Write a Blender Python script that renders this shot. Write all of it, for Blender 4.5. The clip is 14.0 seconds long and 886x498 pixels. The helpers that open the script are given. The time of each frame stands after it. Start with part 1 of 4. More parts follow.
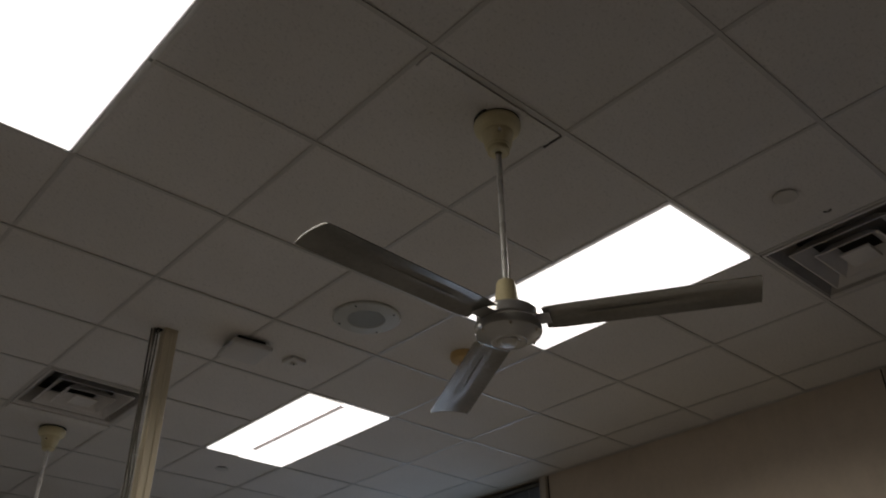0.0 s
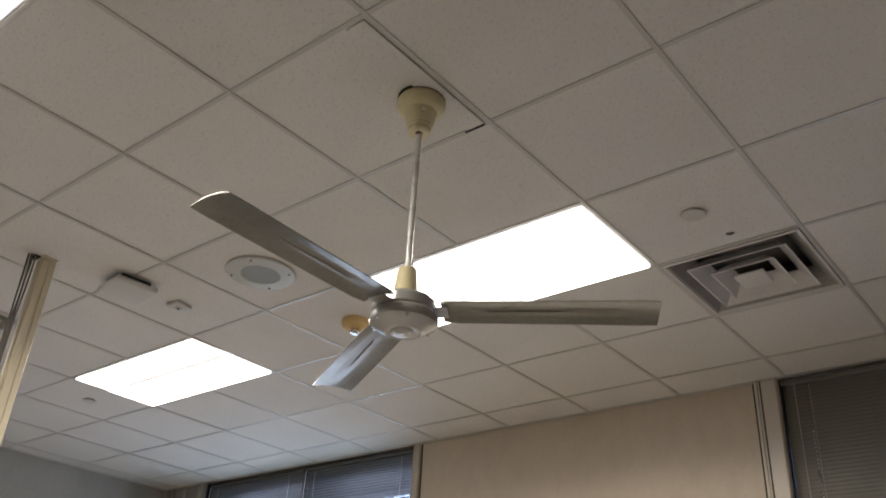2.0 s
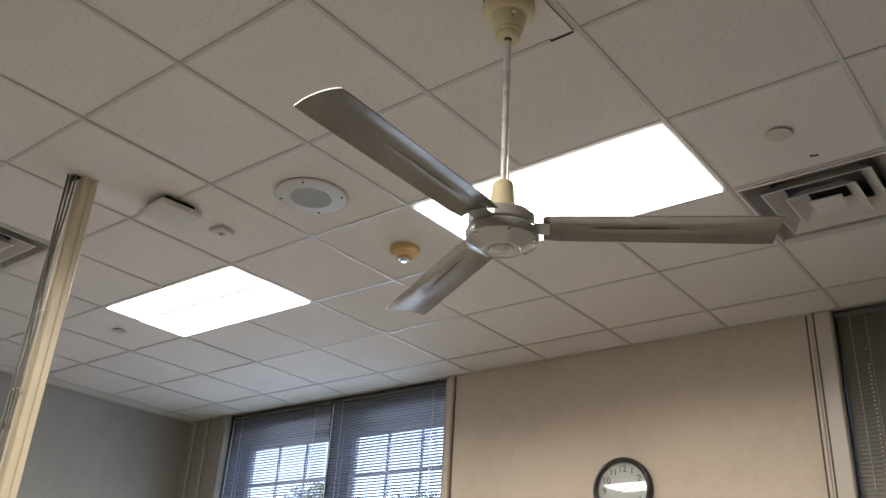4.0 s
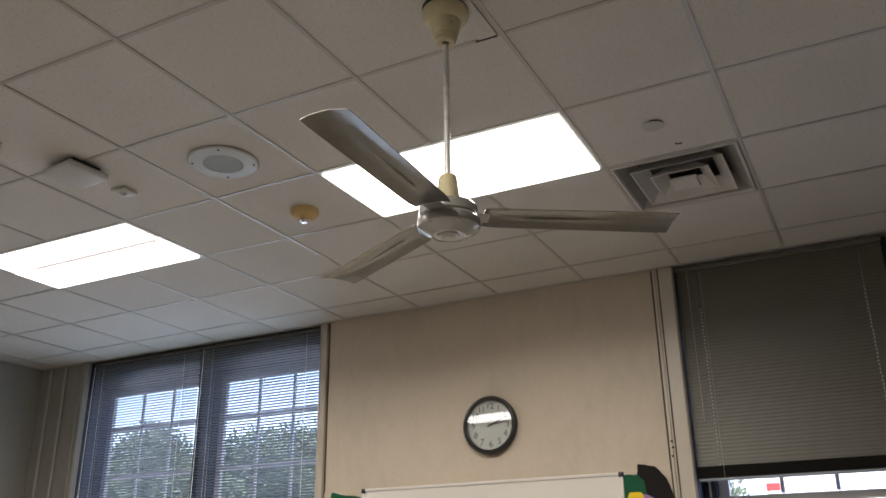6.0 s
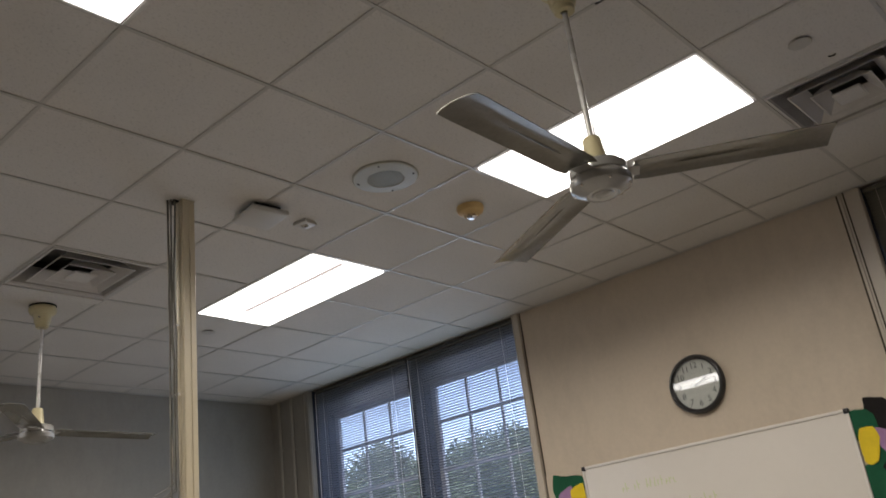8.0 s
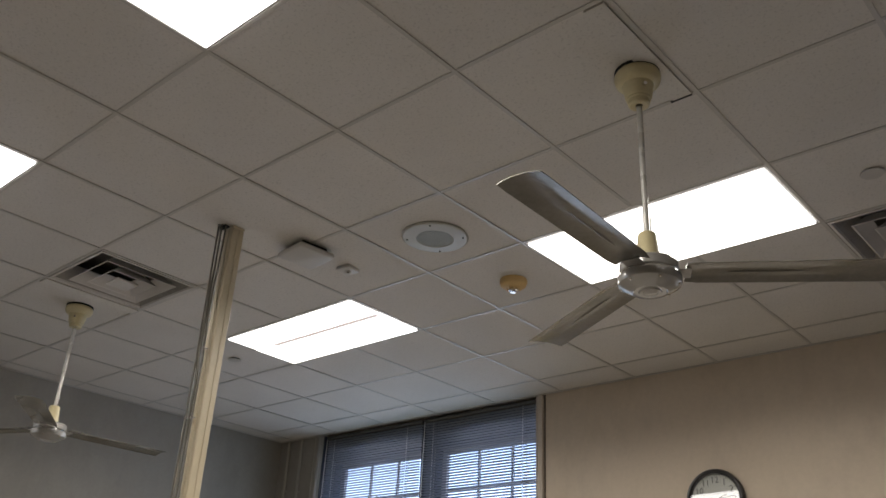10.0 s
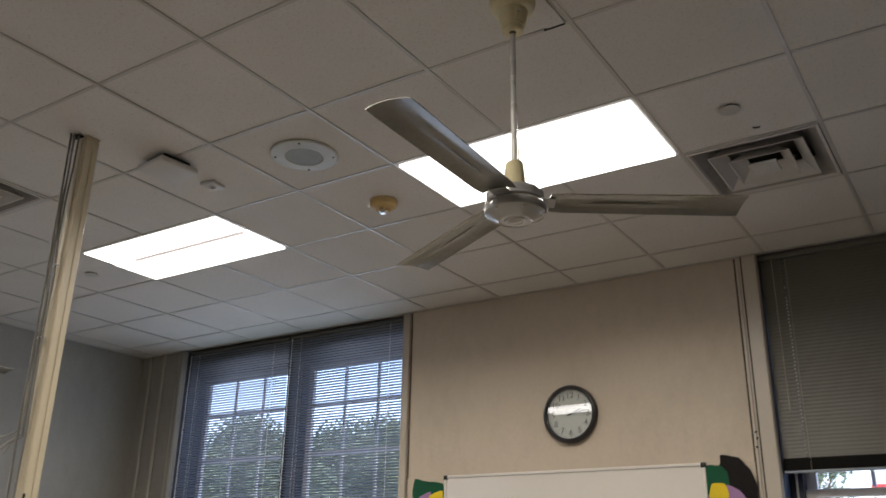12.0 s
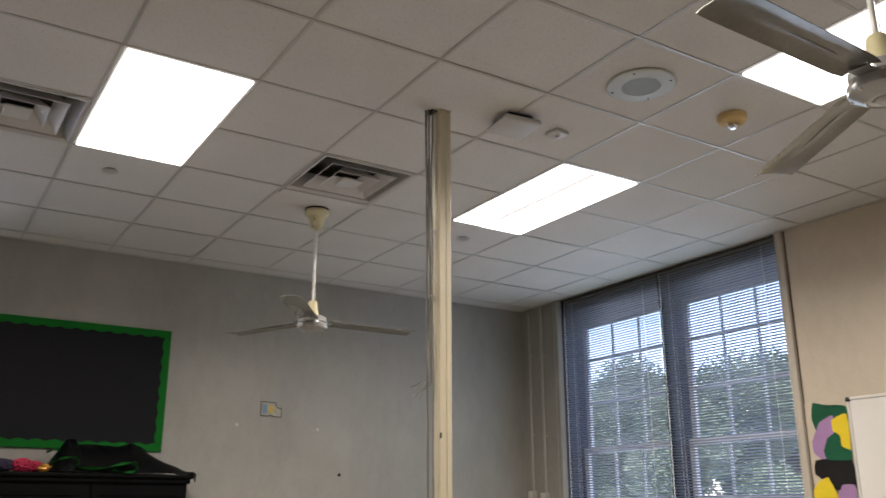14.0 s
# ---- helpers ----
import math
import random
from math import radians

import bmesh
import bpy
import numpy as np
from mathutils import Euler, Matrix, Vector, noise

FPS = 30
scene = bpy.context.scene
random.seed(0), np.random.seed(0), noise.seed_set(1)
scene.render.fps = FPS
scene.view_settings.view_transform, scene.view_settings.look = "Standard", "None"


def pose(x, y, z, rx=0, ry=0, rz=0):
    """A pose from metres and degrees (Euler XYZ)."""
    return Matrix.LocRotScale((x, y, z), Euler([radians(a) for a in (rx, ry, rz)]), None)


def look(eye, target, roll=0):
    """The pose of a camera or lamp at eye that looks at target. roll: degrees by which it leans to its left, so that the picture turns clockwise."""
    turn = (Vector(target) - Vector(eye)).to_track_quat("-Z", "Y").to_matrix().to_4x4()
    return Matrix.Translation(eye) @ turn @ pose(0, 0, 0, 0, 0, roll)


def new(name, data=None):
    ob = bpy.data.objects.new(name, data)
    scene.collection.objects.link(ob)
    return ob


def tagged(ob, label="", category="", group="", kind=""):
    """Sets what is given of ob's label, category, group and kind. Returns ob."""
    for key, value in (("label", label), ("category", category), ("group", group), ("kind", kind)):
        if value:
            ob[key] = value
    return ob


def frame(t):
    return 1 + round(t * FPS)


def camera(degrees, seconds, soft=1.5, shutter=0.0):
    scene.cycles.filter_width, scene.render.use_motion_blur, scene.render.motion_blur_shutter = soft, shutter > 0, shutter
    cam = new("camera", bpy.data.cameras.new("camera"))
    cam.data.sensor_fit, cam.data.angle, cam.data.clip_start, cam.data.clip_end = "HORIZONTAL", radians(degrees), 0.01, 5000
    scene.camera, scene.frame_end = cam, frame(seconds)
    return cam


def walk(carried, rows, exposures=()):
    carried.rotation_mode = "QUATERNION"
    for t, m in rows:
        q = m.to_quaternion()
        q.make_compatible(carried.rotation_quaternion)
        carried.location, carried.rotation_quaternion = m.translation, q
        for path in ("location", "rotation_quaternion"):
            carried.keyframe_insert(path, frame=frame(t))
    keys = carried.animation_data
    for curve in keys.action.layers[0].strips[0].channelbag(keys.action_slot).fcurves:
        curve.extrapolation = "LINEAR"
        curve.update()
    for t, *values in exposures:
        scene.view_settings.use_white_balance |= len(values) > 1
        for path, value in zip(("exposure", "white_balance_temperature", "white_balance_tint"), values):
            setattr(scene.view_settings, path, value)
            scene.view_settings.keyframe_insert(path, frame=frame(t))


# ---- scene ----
cam = camera(54.4, 14.0, shutter=0.4)
PATH = [
    (0, (1.416, -2.464, 1.335), (0.162, -1.33, 2.404), -0.6),
    (0.5, (1.404, -2.447, 1.339), (0.175, -1.211, 2.319), 0.4),
    (1, (1.376, -2.458, 1.431), (0.261, -1.17, 2.479), 6.2),
    (1.5, (1.382, -2.459, 1.431), (0.281, -1.13, 2.442), 3.7),
    (2, (1.4, -2.457, 1.465), (0.268, -1.126, 2.438), 3.5),
    (2.5, (1.387, -2.459, 1.442), (0.175, -1.101, 2.272), 4.2),
    (5, (0.916, -2.622, 1.471), (-0.08, -1.131, 2.356), 0.4),
    (5.5, (0.912, -2.887, 1.42), (0.067, -1.261, 2.22), -0.6),
    (6, (0.966, -3.005, 1.455), (0.123, -1.339, 2.17), -0.8),
    (6.5, (1.052, -2.977, 1.442), (0.121, -1.33, 2.091), 0.4),
    (7, (1.046, -3.009, 1.42), (0.039, -1.392, 2.029), 1.6),
    (7.5, (1.034, -3.021, 1.42), (-0.023, -1.436, 2.029), -3.5),
    (8, (1.053, -3.04, 1.348), (-0.135, -1.61, 2.086), -7.6),
    (10.5, (1.034, -3.025, 1.383), (-0.146, -1.672, 2.266), 5.6),
    (11, (1.029, -3.0, 1.419), (-0.046, -1.574, 2.319), 5.3),
    (11.5, (1.048, -2.993, 1.43), (0.034, -1.438, 2.176), 2.2),
    (12, (1.05, -3.016, 1.405), (0.025, -1.449, 2.108), 1.0),
    (12.5, (1.036, -3.05, 1.373), (-0.364, -1.763, 1.991), -2.2),
    (13, (1.04, -3.052, 1.335), (-0.654, -2.166, 1.925), -1.2),
    (13.5, (1.104, -3.034, 1.321), (-0.573, -2.115, 1.907), 0.6),
    (14, (1.065, -3.035, 1.332), (-0.553, -2.014, 1.916), -0.1),
]
EXPOSURES = [(0.0, 0.92), (0.2, 1.22), (0.5, 2.13), (1.0, 2.46), (1.5, 2.65), (2.0, 2.78), (2.5, 2.82), (5.0, 2.82), (5.5, 2.79), (6.0, 2.37), (7.0, 2.37), (8.0, 1.98), (10.5, 2.14), (11.5, 2.17), (12.0, 2.1), (12.5, 2.09), (13.0, 2.19), (13.5, 2.36), (14.0, 2.57)]
walk(cam, [(t, look(eye, target, roll)) for t, eye, target, roll in PATH], EXPOSURES)

H = 3.25          # ceiling height
G = 0.61          # ceiling grid module
WN = 2.147        # inner face of the window wall
WB = -5.68        # inner face of the far wall
WE, WS = 6.2, -5.6  # walls behind the camera's view

# ---- light ----
world = bpy.data.worlds.new("sky")
scene.world = world
world.use_nodes = True
wn = world.node_tree.nodes
sky = wn.new("ShaderNodeTexSky")
sky.sky_type = 'NISHITA'
sky.sun_disc = False
sky.sun_elevation = radians(48)
sky.sun_rotation = radians(150)
sky.air_density = 1.0
sky.dust_density = 1.5
sky.ozone_density = 1.5
hue = wn.new("ShaderNodeMix")          # a thin white overcast takes the green out of the blue
hue.data_type, hue.blend_type = 'RGBA', 'MULTIPLY'
hue.inputs[0].default_value = 1.0
hue.inputs[7].default_value = (1.08, 0.96, 1.10, 1)
world.node_tree.links.new(sky.outputs[0], hue.inputs[6])
world.node_tree.links.new(hue.outputs[2], wn["Background"].inputs[0])
wn["Background"].inputs[1].default_value = 0.15
sun = new("sun", bpy.data.lights.new("sun", 'SUN'))
sun.data.energy = 1.3
sun.data.angle = radians(25)
sun.data.color = (1.0, 0.95, 0.88)
sun.matrix_world = look((0, 0, 30), (-9, 16, 4))
# added lamps, room side of the two open-slat bays, stand in for sky light
for bay_name, place, turn, watts in (("daylight_fill_north", (-3.88, WN + 0.048, 2.1), 0, 1.7), ("daylight_fill_west", (WB - 0.048, -4.07, 2.1), 90, 0.7)):
    lamp = bpy.data.lights.new(bay_name, 'AREA')
    lamp.shape, lamp.size, lamp.size_y = 'RECTANGLE', 2.2, 2.0
    lamp.energy, lamp.color = watts, (0.60, 0.82, 1.0)
    new(bay_name, lamp).matrix_world = pose(*place, 0, 0, turn) @ pose(0, 0, 0, -90, 0, 0)
LENS = 8.0       # watts through each diffuser's lens, downwards
PANEL = 0.75       # radiance of the ceiling light diffusers


# ---- materials ----
def mat(name, col, rough=0.6, metal=0.0, var=0.08, scale=3.0, fine=90.0, bump=0.05, spec=0.5, island=0.0, rand=0.0, coat=0.0):
    m = bpy.data.materials.new(name)
    m.use_nodes = True
    nt = m.node_tree
    n, l = nt.nodes, nt.links
    b = n["Principled BSDF"]
    tc = n.new("ShaderNodeTexCoord")
    big, small = n.new("ShaderNodeTexNoise"), n.new("ShaderNodeTexNoise")
    big.inputs["Scale"].default_value = scale
    big.inputs["Detail"].default_value = 5
    small.inputs["Scale"].default_value = fine
    small.inputs["Detail"].default_value = 3
    for t in (big, small):
        l.new(tc.outputs["Object"], t.inputs["Vector"])
    add = n.new("ShaderNodeMath")
    add.operation = 'MULTIPLY_ADD'
    l.new(small.outputs[0], add.inputs[0])
    add.inputs[1].default_value = 0.5
    l.new(big.outputs[0], add.inputs[2])
    last = add
    for amount, node, out in ((island, "ShaderNodeNewGeometry", "Random Per Island"), (rand, "ShaderNodeObjectInfo", "Random")):
        if amount:
            g = n.new(node)
            more = n.new("ShaderNodeMath")
            more.operation = 'MULTIPLY_ADD'
            l.new(g.outputs[out], more.inputs[0])
            more.inputs[1].default_value = amount
            l.new(last.outputs[0], more.inputs[2])
            last = more
    ramp = n.new("ShaderNodeMapRange")
    ramp.inputs[1].default_value = 0.35
    ramp.inputs[2].default_value = 1.15 + island + rand
    l.new(last.outputs[0], ramp.inputs[0])
    mix = n.new("ShaderNodeMix")
    mix.data_type = 'RGBA'
    l.new(ramp.outputs[0], mix.inputs[0])
    mix.inputs[6].default_value = (*[min(1, c * (1 - var)) for c in col], 1)
    mix.inputs[7].default_value = (*[min(1, c * (1 + var)) for c in col], 1)
    l.new(mix.outputs[2], b.inputs["Base Color"])
    rr = n.new("ShaderNodeMapRange")
    rr.inputs[3].default_value = max(0.02, rough - 0.07)
    rr.inputs[4].default_value = min(1, rough + 0.07)
    l.new(big.outputs[0], rr.inputs[0])
    l.new(rr.outputs[0], b.inputs["Roughness"])
    b.inputs["Metallic"].default_value = metal
    b.inputs["Specular IOR Level"].default_value = spec
    b.inputs["Coat Weight"].default_value = coat
    if bump:
        bp = n.new("ShaderNodeBump")
        bp.inputs["Strength"].default_value = bump
        bp.inputs["Distance"].default_value = 0.004
        l.new(small.outputs[0], bp.inputs["Height"])
        l.new(bp.outputs[0], b.inputs["Normal"])
    return m


def tile_mat():
    m = mat("ceiling_tile_fibre", (0.648, 0.626, 0.588), 0.9, 0, 0.08, 2.2, 60, 0.2, 0.2, island=0.35)
    n, l = m.node_tree.nodes, m.node_tree.links
    b = n["Principled BSDF"]
    src = b.inputs["Base Color"].links[0].from_socket
    tc = n.new("ShaderNodeTexCoord")
    pits = n.new("ShaderNodeTexNoise")
    pits.inputs["Scale"].default_value = 95
    pits.inputs["Detail"].default_value = 2
    l.new(tc.outputs["Object"], pits.inputs["Vector"])
    r = n.new("ShaderNodeMapRange")
    r.inputs[1].default_value, r.inputs[2].default_value = 0.56, 0.70
    r.inputs[3].default_value, r.inputs[4].default_value = 1.0, 0.85
    l.new(pits.outputs[0], r.inputs[0])
    mul = n.new("ShaderNodeMix")
    mul.data_type, mul.blend_type = 'RGBA', 'MULTIPLY'
    mul.inputs[0].default_value = 1
    l.new(src, mul.inputs[6])
    l.new(r.outputs[0], mul.inputs[7])
    l.new(mul.outputs[2], b.inputs["Base Color"])
    return m


def wall_mat(name, col):
    m = mat(name, col, 0.55, 0, 0.10, 0.9, 35, 0.12, 0.35)
    n, l = m.node_tree.nodes, m.node_tree.links
    b = n["Principled BSDF"]
    src = b.inputs["Base Color"].links[0].from_socket
    tc = n.new("ShaderNodeTexCoord")
    mp = n.new("ShaderNodeMapping")
    mp.inputs["Scale"].default_value = (1.5, 1.5, 0.9)
    st = n.new("ShaderNodeTexNoise")
    st.inputs["Scale"].default_value = 1.4
    st.inputs["Detail"].default_value = 7
    l.new(tc.outputs["Object"], mp.inputs[0])
    l.new(mp.outputs[0], st.inputs["Vector"])
    roll = n.new("ShaderNodeTexNoise")          # uneven roller strokes
    roll.inputs["Scale"].default_value = 9.0
    roll.inputs["Detail"].default_value = 4
    strokes = n.new("ShaderNodeMapping")
    strokes.inputs["Scale"].default_value = (1.4, 1.4, 0.7)
    l.new(tc.outputs["Object"], strokes.inputs[0])
    l.new(strokes.outputs[0], roll.inputs["Vector"])
    both = n.new("ShaderNodeMath")
    both.operation = 'MULTIPLY_ADD'
    both.inputs[1].default_value = 0.55
    l.new(roll.outputs[0], both.inputs[0])
    l.new(st.outputs[0], both.inputs[2])
    r = n.new("ShaderNodeMapRange")
    r.inputs[1].default_value, r.inputs[2].default_value = 0.66, 1.05
    r.inputs[3].default_value, r.inputs[4].default_value = 1.0, 0.86
    l.new(both.outputs[0], r.inputs[0])
    mul = n.new("ShaderNodeMix")
    mul.data_type, mul.blend_type = 'RGBA', 'MULTIPLY'
    mul.inputs[0].default_value = 1
    l.new(src, mul.inputs[6])
    l.new(r.outputs[0], mul.inputs[7])
    l.new(mul.outputs[2], b.inputs["Base Color"])
    return m


def emit_mat(name, col, strength):
    m = bpy.data.materials.new(name)
    m.use_nodes = True
    b = m.node_tree.nodes["Principled BSDF"]
    b.inputs["Base Color"].default_value = (0.8, 0.8, 0.8, 1)
    b.inputs["Emission Color"].default_value = (*col, 1)
    b.inputs["Emission Strength"].default_value = strength
    return m


def glass_mat(name, gloss=0.045):
    m = bpy.data.materials.new(name)
    m.use_nodes = True
    n, l = m.node_tree.nodes, m.node_tree.links
    tr, gl, mx = (n.new("ShaderNode" + k) for k in ("BsdfTransparent", "BsdfGlossy", "MixShader"))
    tr.inputs[0].default_value = (0.95, 0.975, 0.97, 1)
    gl.inputs["Roughness"].default_value = 0.02
    mx.inputs[0].default_value = gloss
    l.new(tr.outputs[0], mx.inputs[1])
    l.new(gl.outputs[0], mx.inputs[2])
    l.new(mx.outputs[0], n["Material Output"].inputs[0])
    return m


M_TILE = tile_mat()
M_GRID = mat("grid_white_enamel", (0.46, 0.447, 0.415), 0.36, 0, 0.06, 2, 40, 0.02, 0.8)
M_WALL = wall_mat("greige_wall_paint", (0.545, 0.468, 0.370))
# greyer, darker tone for the far wall, the corner strip and trim_3
M_WALL_GREY = wall_mat("greyer_wall_tone", (0.332, 0.318, 0.286))
M_TRIM = mat("beige_trim_paint", (0.48, 0.43, 0.36), 0.4, 0, 0.08, 4, 60, 0.08)
M_FLOOR = mat("vinyl_floor", (0.24, 0.22, 0.195), 0.35, 0, 0.15, 1.5, 40, 0.02)
M_WHITE = mat("white_enamel", (0.55, 0.54, 0.515), 0.35, 0, 0.05, 6, 80, 0.02)
M_RING = mat("aged_speaker_ring", (0.44, 0.445, 0.40), 0.4, 0, 0.08, 8, 80, 0.02)
M_GRILLE = mat("grey_green_grille", (0.36, 0.37, 0.335), 0.5, 0.2, 0.1, 9, 80, 0.02)
M_VENT = mat("vent_grey_white_enamel", (0.62, 0.60, 0.575), 0.22, 0, 0.10, 5, 80, 0.03)
# throat and duct box are darker than the louvre enamel
M_THROAT = mat("dark_vent_throat", (0.31, 0.295, 0.272), 0.5, 0, 0.35, 7, 60, 0.04)
M_DUCT = mat("dark_duct_interior", (0.13, 0.12, 0.108), 0.8, 0, 0.3, 6, 60, 0.05)
# near-black tone puts the shade between gathered slats into their colour
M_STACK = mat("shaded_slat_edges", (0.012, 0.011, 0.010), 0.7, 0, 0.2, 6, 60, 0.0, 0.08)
M_DARK = mat("black_duct_interior", (0.012, 0.012, 0.012), 0.8, 0, 0.3, 6, 60, 0.05)
M_CREAM = mat("aged_cream_plastic", (0.62, 0.55, 0.33), 0.4, 0, 0.12, 14, 90, 0.03)
M_FANMETAL = mat("grey_white_fan_enamel", (0.41, 0.405, 0.39), 0.18, 0.35, 0.10, 9, 90, 0.02, coat=0.3)
M_BLADE = mat("grey_painted_steel_blade", (0.178, 0.170, 0.145), 0.22, 0.25, 0.35, 4, 60, 0.04)
M_IRON = mat("dull_bracket_steel", (0.34, 0.33, 0.31), 0.35, 0.3, 0.2, 12, 80, 0.03)
M_CHROME = mat("chrome_steel", (0.72, 0.72, 0.72), 0.16, 1.0, 0.06, 12, 90, 0.01)
M_ROD = mat("white_rod_enamel", (0.66, 0.65, 0.62), 0.28, 0.1, 0.05, 9, 90, 0.01)
M_POLE = mat("ivory_raceway_enamel", (0.60, 0.53, 0.38), 0.38, 0.0, 0.08, 5, 70, 0.03)
M_CABLE = mat("grey_cable_jacket", (0.16, 0.15, 0.13), 0.5, 0, 0.4, 20, 90, 0.02, rand=0.5)
# same slats twice: olive copy holds warm room light, grey copy bluish daylight
M_SLAT_DIM = mat("blind_aluminium_dim_toned", (0.150, 0.143, 0.116), 0.5, 0.0, 0.08, 3, 50, 0.0, rand=0.2)
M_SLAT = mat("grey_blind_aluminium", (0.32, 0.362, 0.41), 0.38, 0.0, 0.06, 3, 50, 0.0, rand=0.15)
M_RAIL = mat("dark_grey_headrail", (0.13, 0.135, 0.13), 0.5, 0, 0.1, 6, 60, 0.0)
M_CORD = mat("white_cotton_cord", (0.85, 0.85, 0.86), 0.8, 0, 0.05, 30, 90, 0.0)
M_NAVY = mat("navy_jamb_paint", (0.020, 0.028, 0.052), 0.4, 0, 0.2, 6, 60, 0.05)
M_SASH = mat("white_sash_paint", (0.70, 0.69, 0.68), 0.45, 0, 0.08, 6, 60, 0.05)
M_GLASS = glass_mat("window_glass")
M_CLOCKGLASS = glass_mat("clock_glass", 0.14)
M_BLACK = mat("black_plastic", (0.018, 0.017, 0.018), 0.3, 0, 0.2, 10, 90, 0.02)
M_FACE = mat("clock_face_card", (0.70, 0.68, 0.64), 0.6, 0, 0.03, 8, 90, 0.0)
M_INK = mat("black_ink", (0.02, 0.02, 0.022), 0.6, 0, 0.1, 8, 90, 0.0)
M_BOARD = mat("whiteboard_melamine", (0.70, 0.665, 0.61), 0.18, 0, 0.03, 1.2, 30, 0.0, coat=0.2)
M_ALU = mat("brushed_aluminium", (0.74, 0.71, 0.66), 0.35, 0.3, 0.06, 9, 90, 0.02)
M_MARKER = mat("faded_lime_marker", (0.54, 0.59, 0.34), 0.7, 0, 0.1, 20, 90, 0.0)
M_BULLETIN = mat("black_bulletin_paper", (0.007, 0.0072, 0.010), 0.7, 0, 0.4, 2, 50, 0.15, 0.2)
M_GREENPAPER = mat("green_border_paper", (0.006, 0.125, 0.014), 0.8, 0, 0.15, 6, 60, 0.06, 0.15)
M_CABINET = mat("black_painted_wood", (0.0045, 0.0045, 0.005), 0.5, 0, 0.3, 4, 60, 0.06, 0.04)
M_PLASTICBAG = mat("black_plastic_sheet", (0.006, 0.006, 0.007), 0.4, 0, 0.3, 6, 50, 0.2, 0.2)
M_RIBBON = mat("green_satin_ribbon", (0.02, 0.22, 0.03), 0.4, 0, 0.15, 8, 60, 0.05)
M_PINK = mat("crimson_yarn", (0.45, 0.02, 0.07), 0.8, 0, 0.25, 20, 80, 0.3)
M_PURPLEYARN = mat("dark_violet_yarn", (0.035, 0.025, 0.06), 0.85, 0, 0.3, 20, 80, 0.3)
M_GOLD = mat("amber_foil", (0.5, 0.24, 0.05), 0.3, 0.5, 0.2, 20, 80, 0.1)
M_FGREEN = mat("dark_green_craft_paper", (0.012, 0.085, 0.042), 0.8, 0, 0.2, 9, 60, 0.3, 0.2)
M_FYELLOW = mat("yellow_craft_paper", (0.72, 0.54, 0.03), 0.8, 0, 0.12, 9, 60, 0.3, 0.2)
M_FPURPLE = mat("mauve_craft_paper", (0.34, 0.20, 0.37), 0.8, 0, 0.14, 9, 60, 0.3, 0.2)
M_FBLACK = mat("charcoal_craft_paper", (0.016, 0.014, 0.014), 0.85, 0, 0.35, 9, 60, 0.3, 0.15)
M_SHEET = mat("greyed_drawing_paper", (0.36, 0.345, 0.30), 0.85, 0, 0.12, 30, 90, 0.05, 0.2)
M_OCHRE = mat("ochre_crayon", (0.46, 0.36, 0.14), 0.85, 0, 0.25, 40, 120, 0.05, 0.2)
M_BLUEINK = mat("pale_blue_print", (0.16, 0.26, 0.36), 0.8, 0, 0.1, 9, 60, 0.0)
M_AMBER = mat("yellowed_smoke_detector_plastic", (0.56, 0.38, 0.15), 0.4, 0, 0.12, 14, 90, 0.03)
M_JOINT = mat("dark_joint_strip", (0.085, 0.070, 0.052), 0.9, 0, 0.3, 6, 60, 0.1)
M_CONDUIT = mat("painted_conduit", (0.40, 0.38, 0.335), 0.4, 0.0, 0.08, 6, 70, 0.03)
# strip is no lamp: weak emission stands in for tube light on it
M_DIVIDER = emit_mat("glowing_divider_strip", (1.0, 0.80, 0.74), 0.11)
M_PANEL = emit_mat("lit_diffuser", (1.0, 0.945, 0.93), PANEL)


# ---- mesh helpers ----
def box(bm, x0, x1, y0, y1, z0, z1, bevel=0.0, seg=1):
    r = bmesh.ops.create_cube(bm, size=1.0)
    m = Matrix.Translation(((x0 + x1) / 2, (y0 + y1) / 2, (z0 + z1) / 2)) @ Matrix.Diagonal((x1 - x0, y1 - y0, z1 - z0, 1))
    bmesh.ops.transform(bm, matrix=m, verts=r["verts"])
    if bevel:
        es = list({e for v in r["verts"] for e in v.link_edges})
        bmesh.ops.bevel(bm, geom=es, offset=bevel, segments=seg, profile=0.5, affect='EDGES')
    return bm


def lathe(bm, prof, n=32, centre=(0, 0, 0)):
    rings = []
    for r, z in prof:
        if r < 1e-6:
            rings.append([bm.verts.new((centre[0], centre[1], centre[2] + z))])
        else:
            rings.append([bm.verts.new((centre[0] + r * math.cos(2 * math.pi * k / n), centre[1] + r * math.sin(2 * math.pi * k / n), centre[2] + z)) for k in range(n)])
    for a, b in zip(rings, rings[1:]):
        for k in range(n):
            q = [a[k % len(a)], a[(k + 1) % len(a)], b[(k + 1) % len(b)], b[k % len(b)]]
            q = list(dict.fromkeys(q))
            if len(q) > 2:
                bm.faces.new(q)
    bmesh.ops.recalc_face_normals(bm, faces=bm.faces)
    return bm


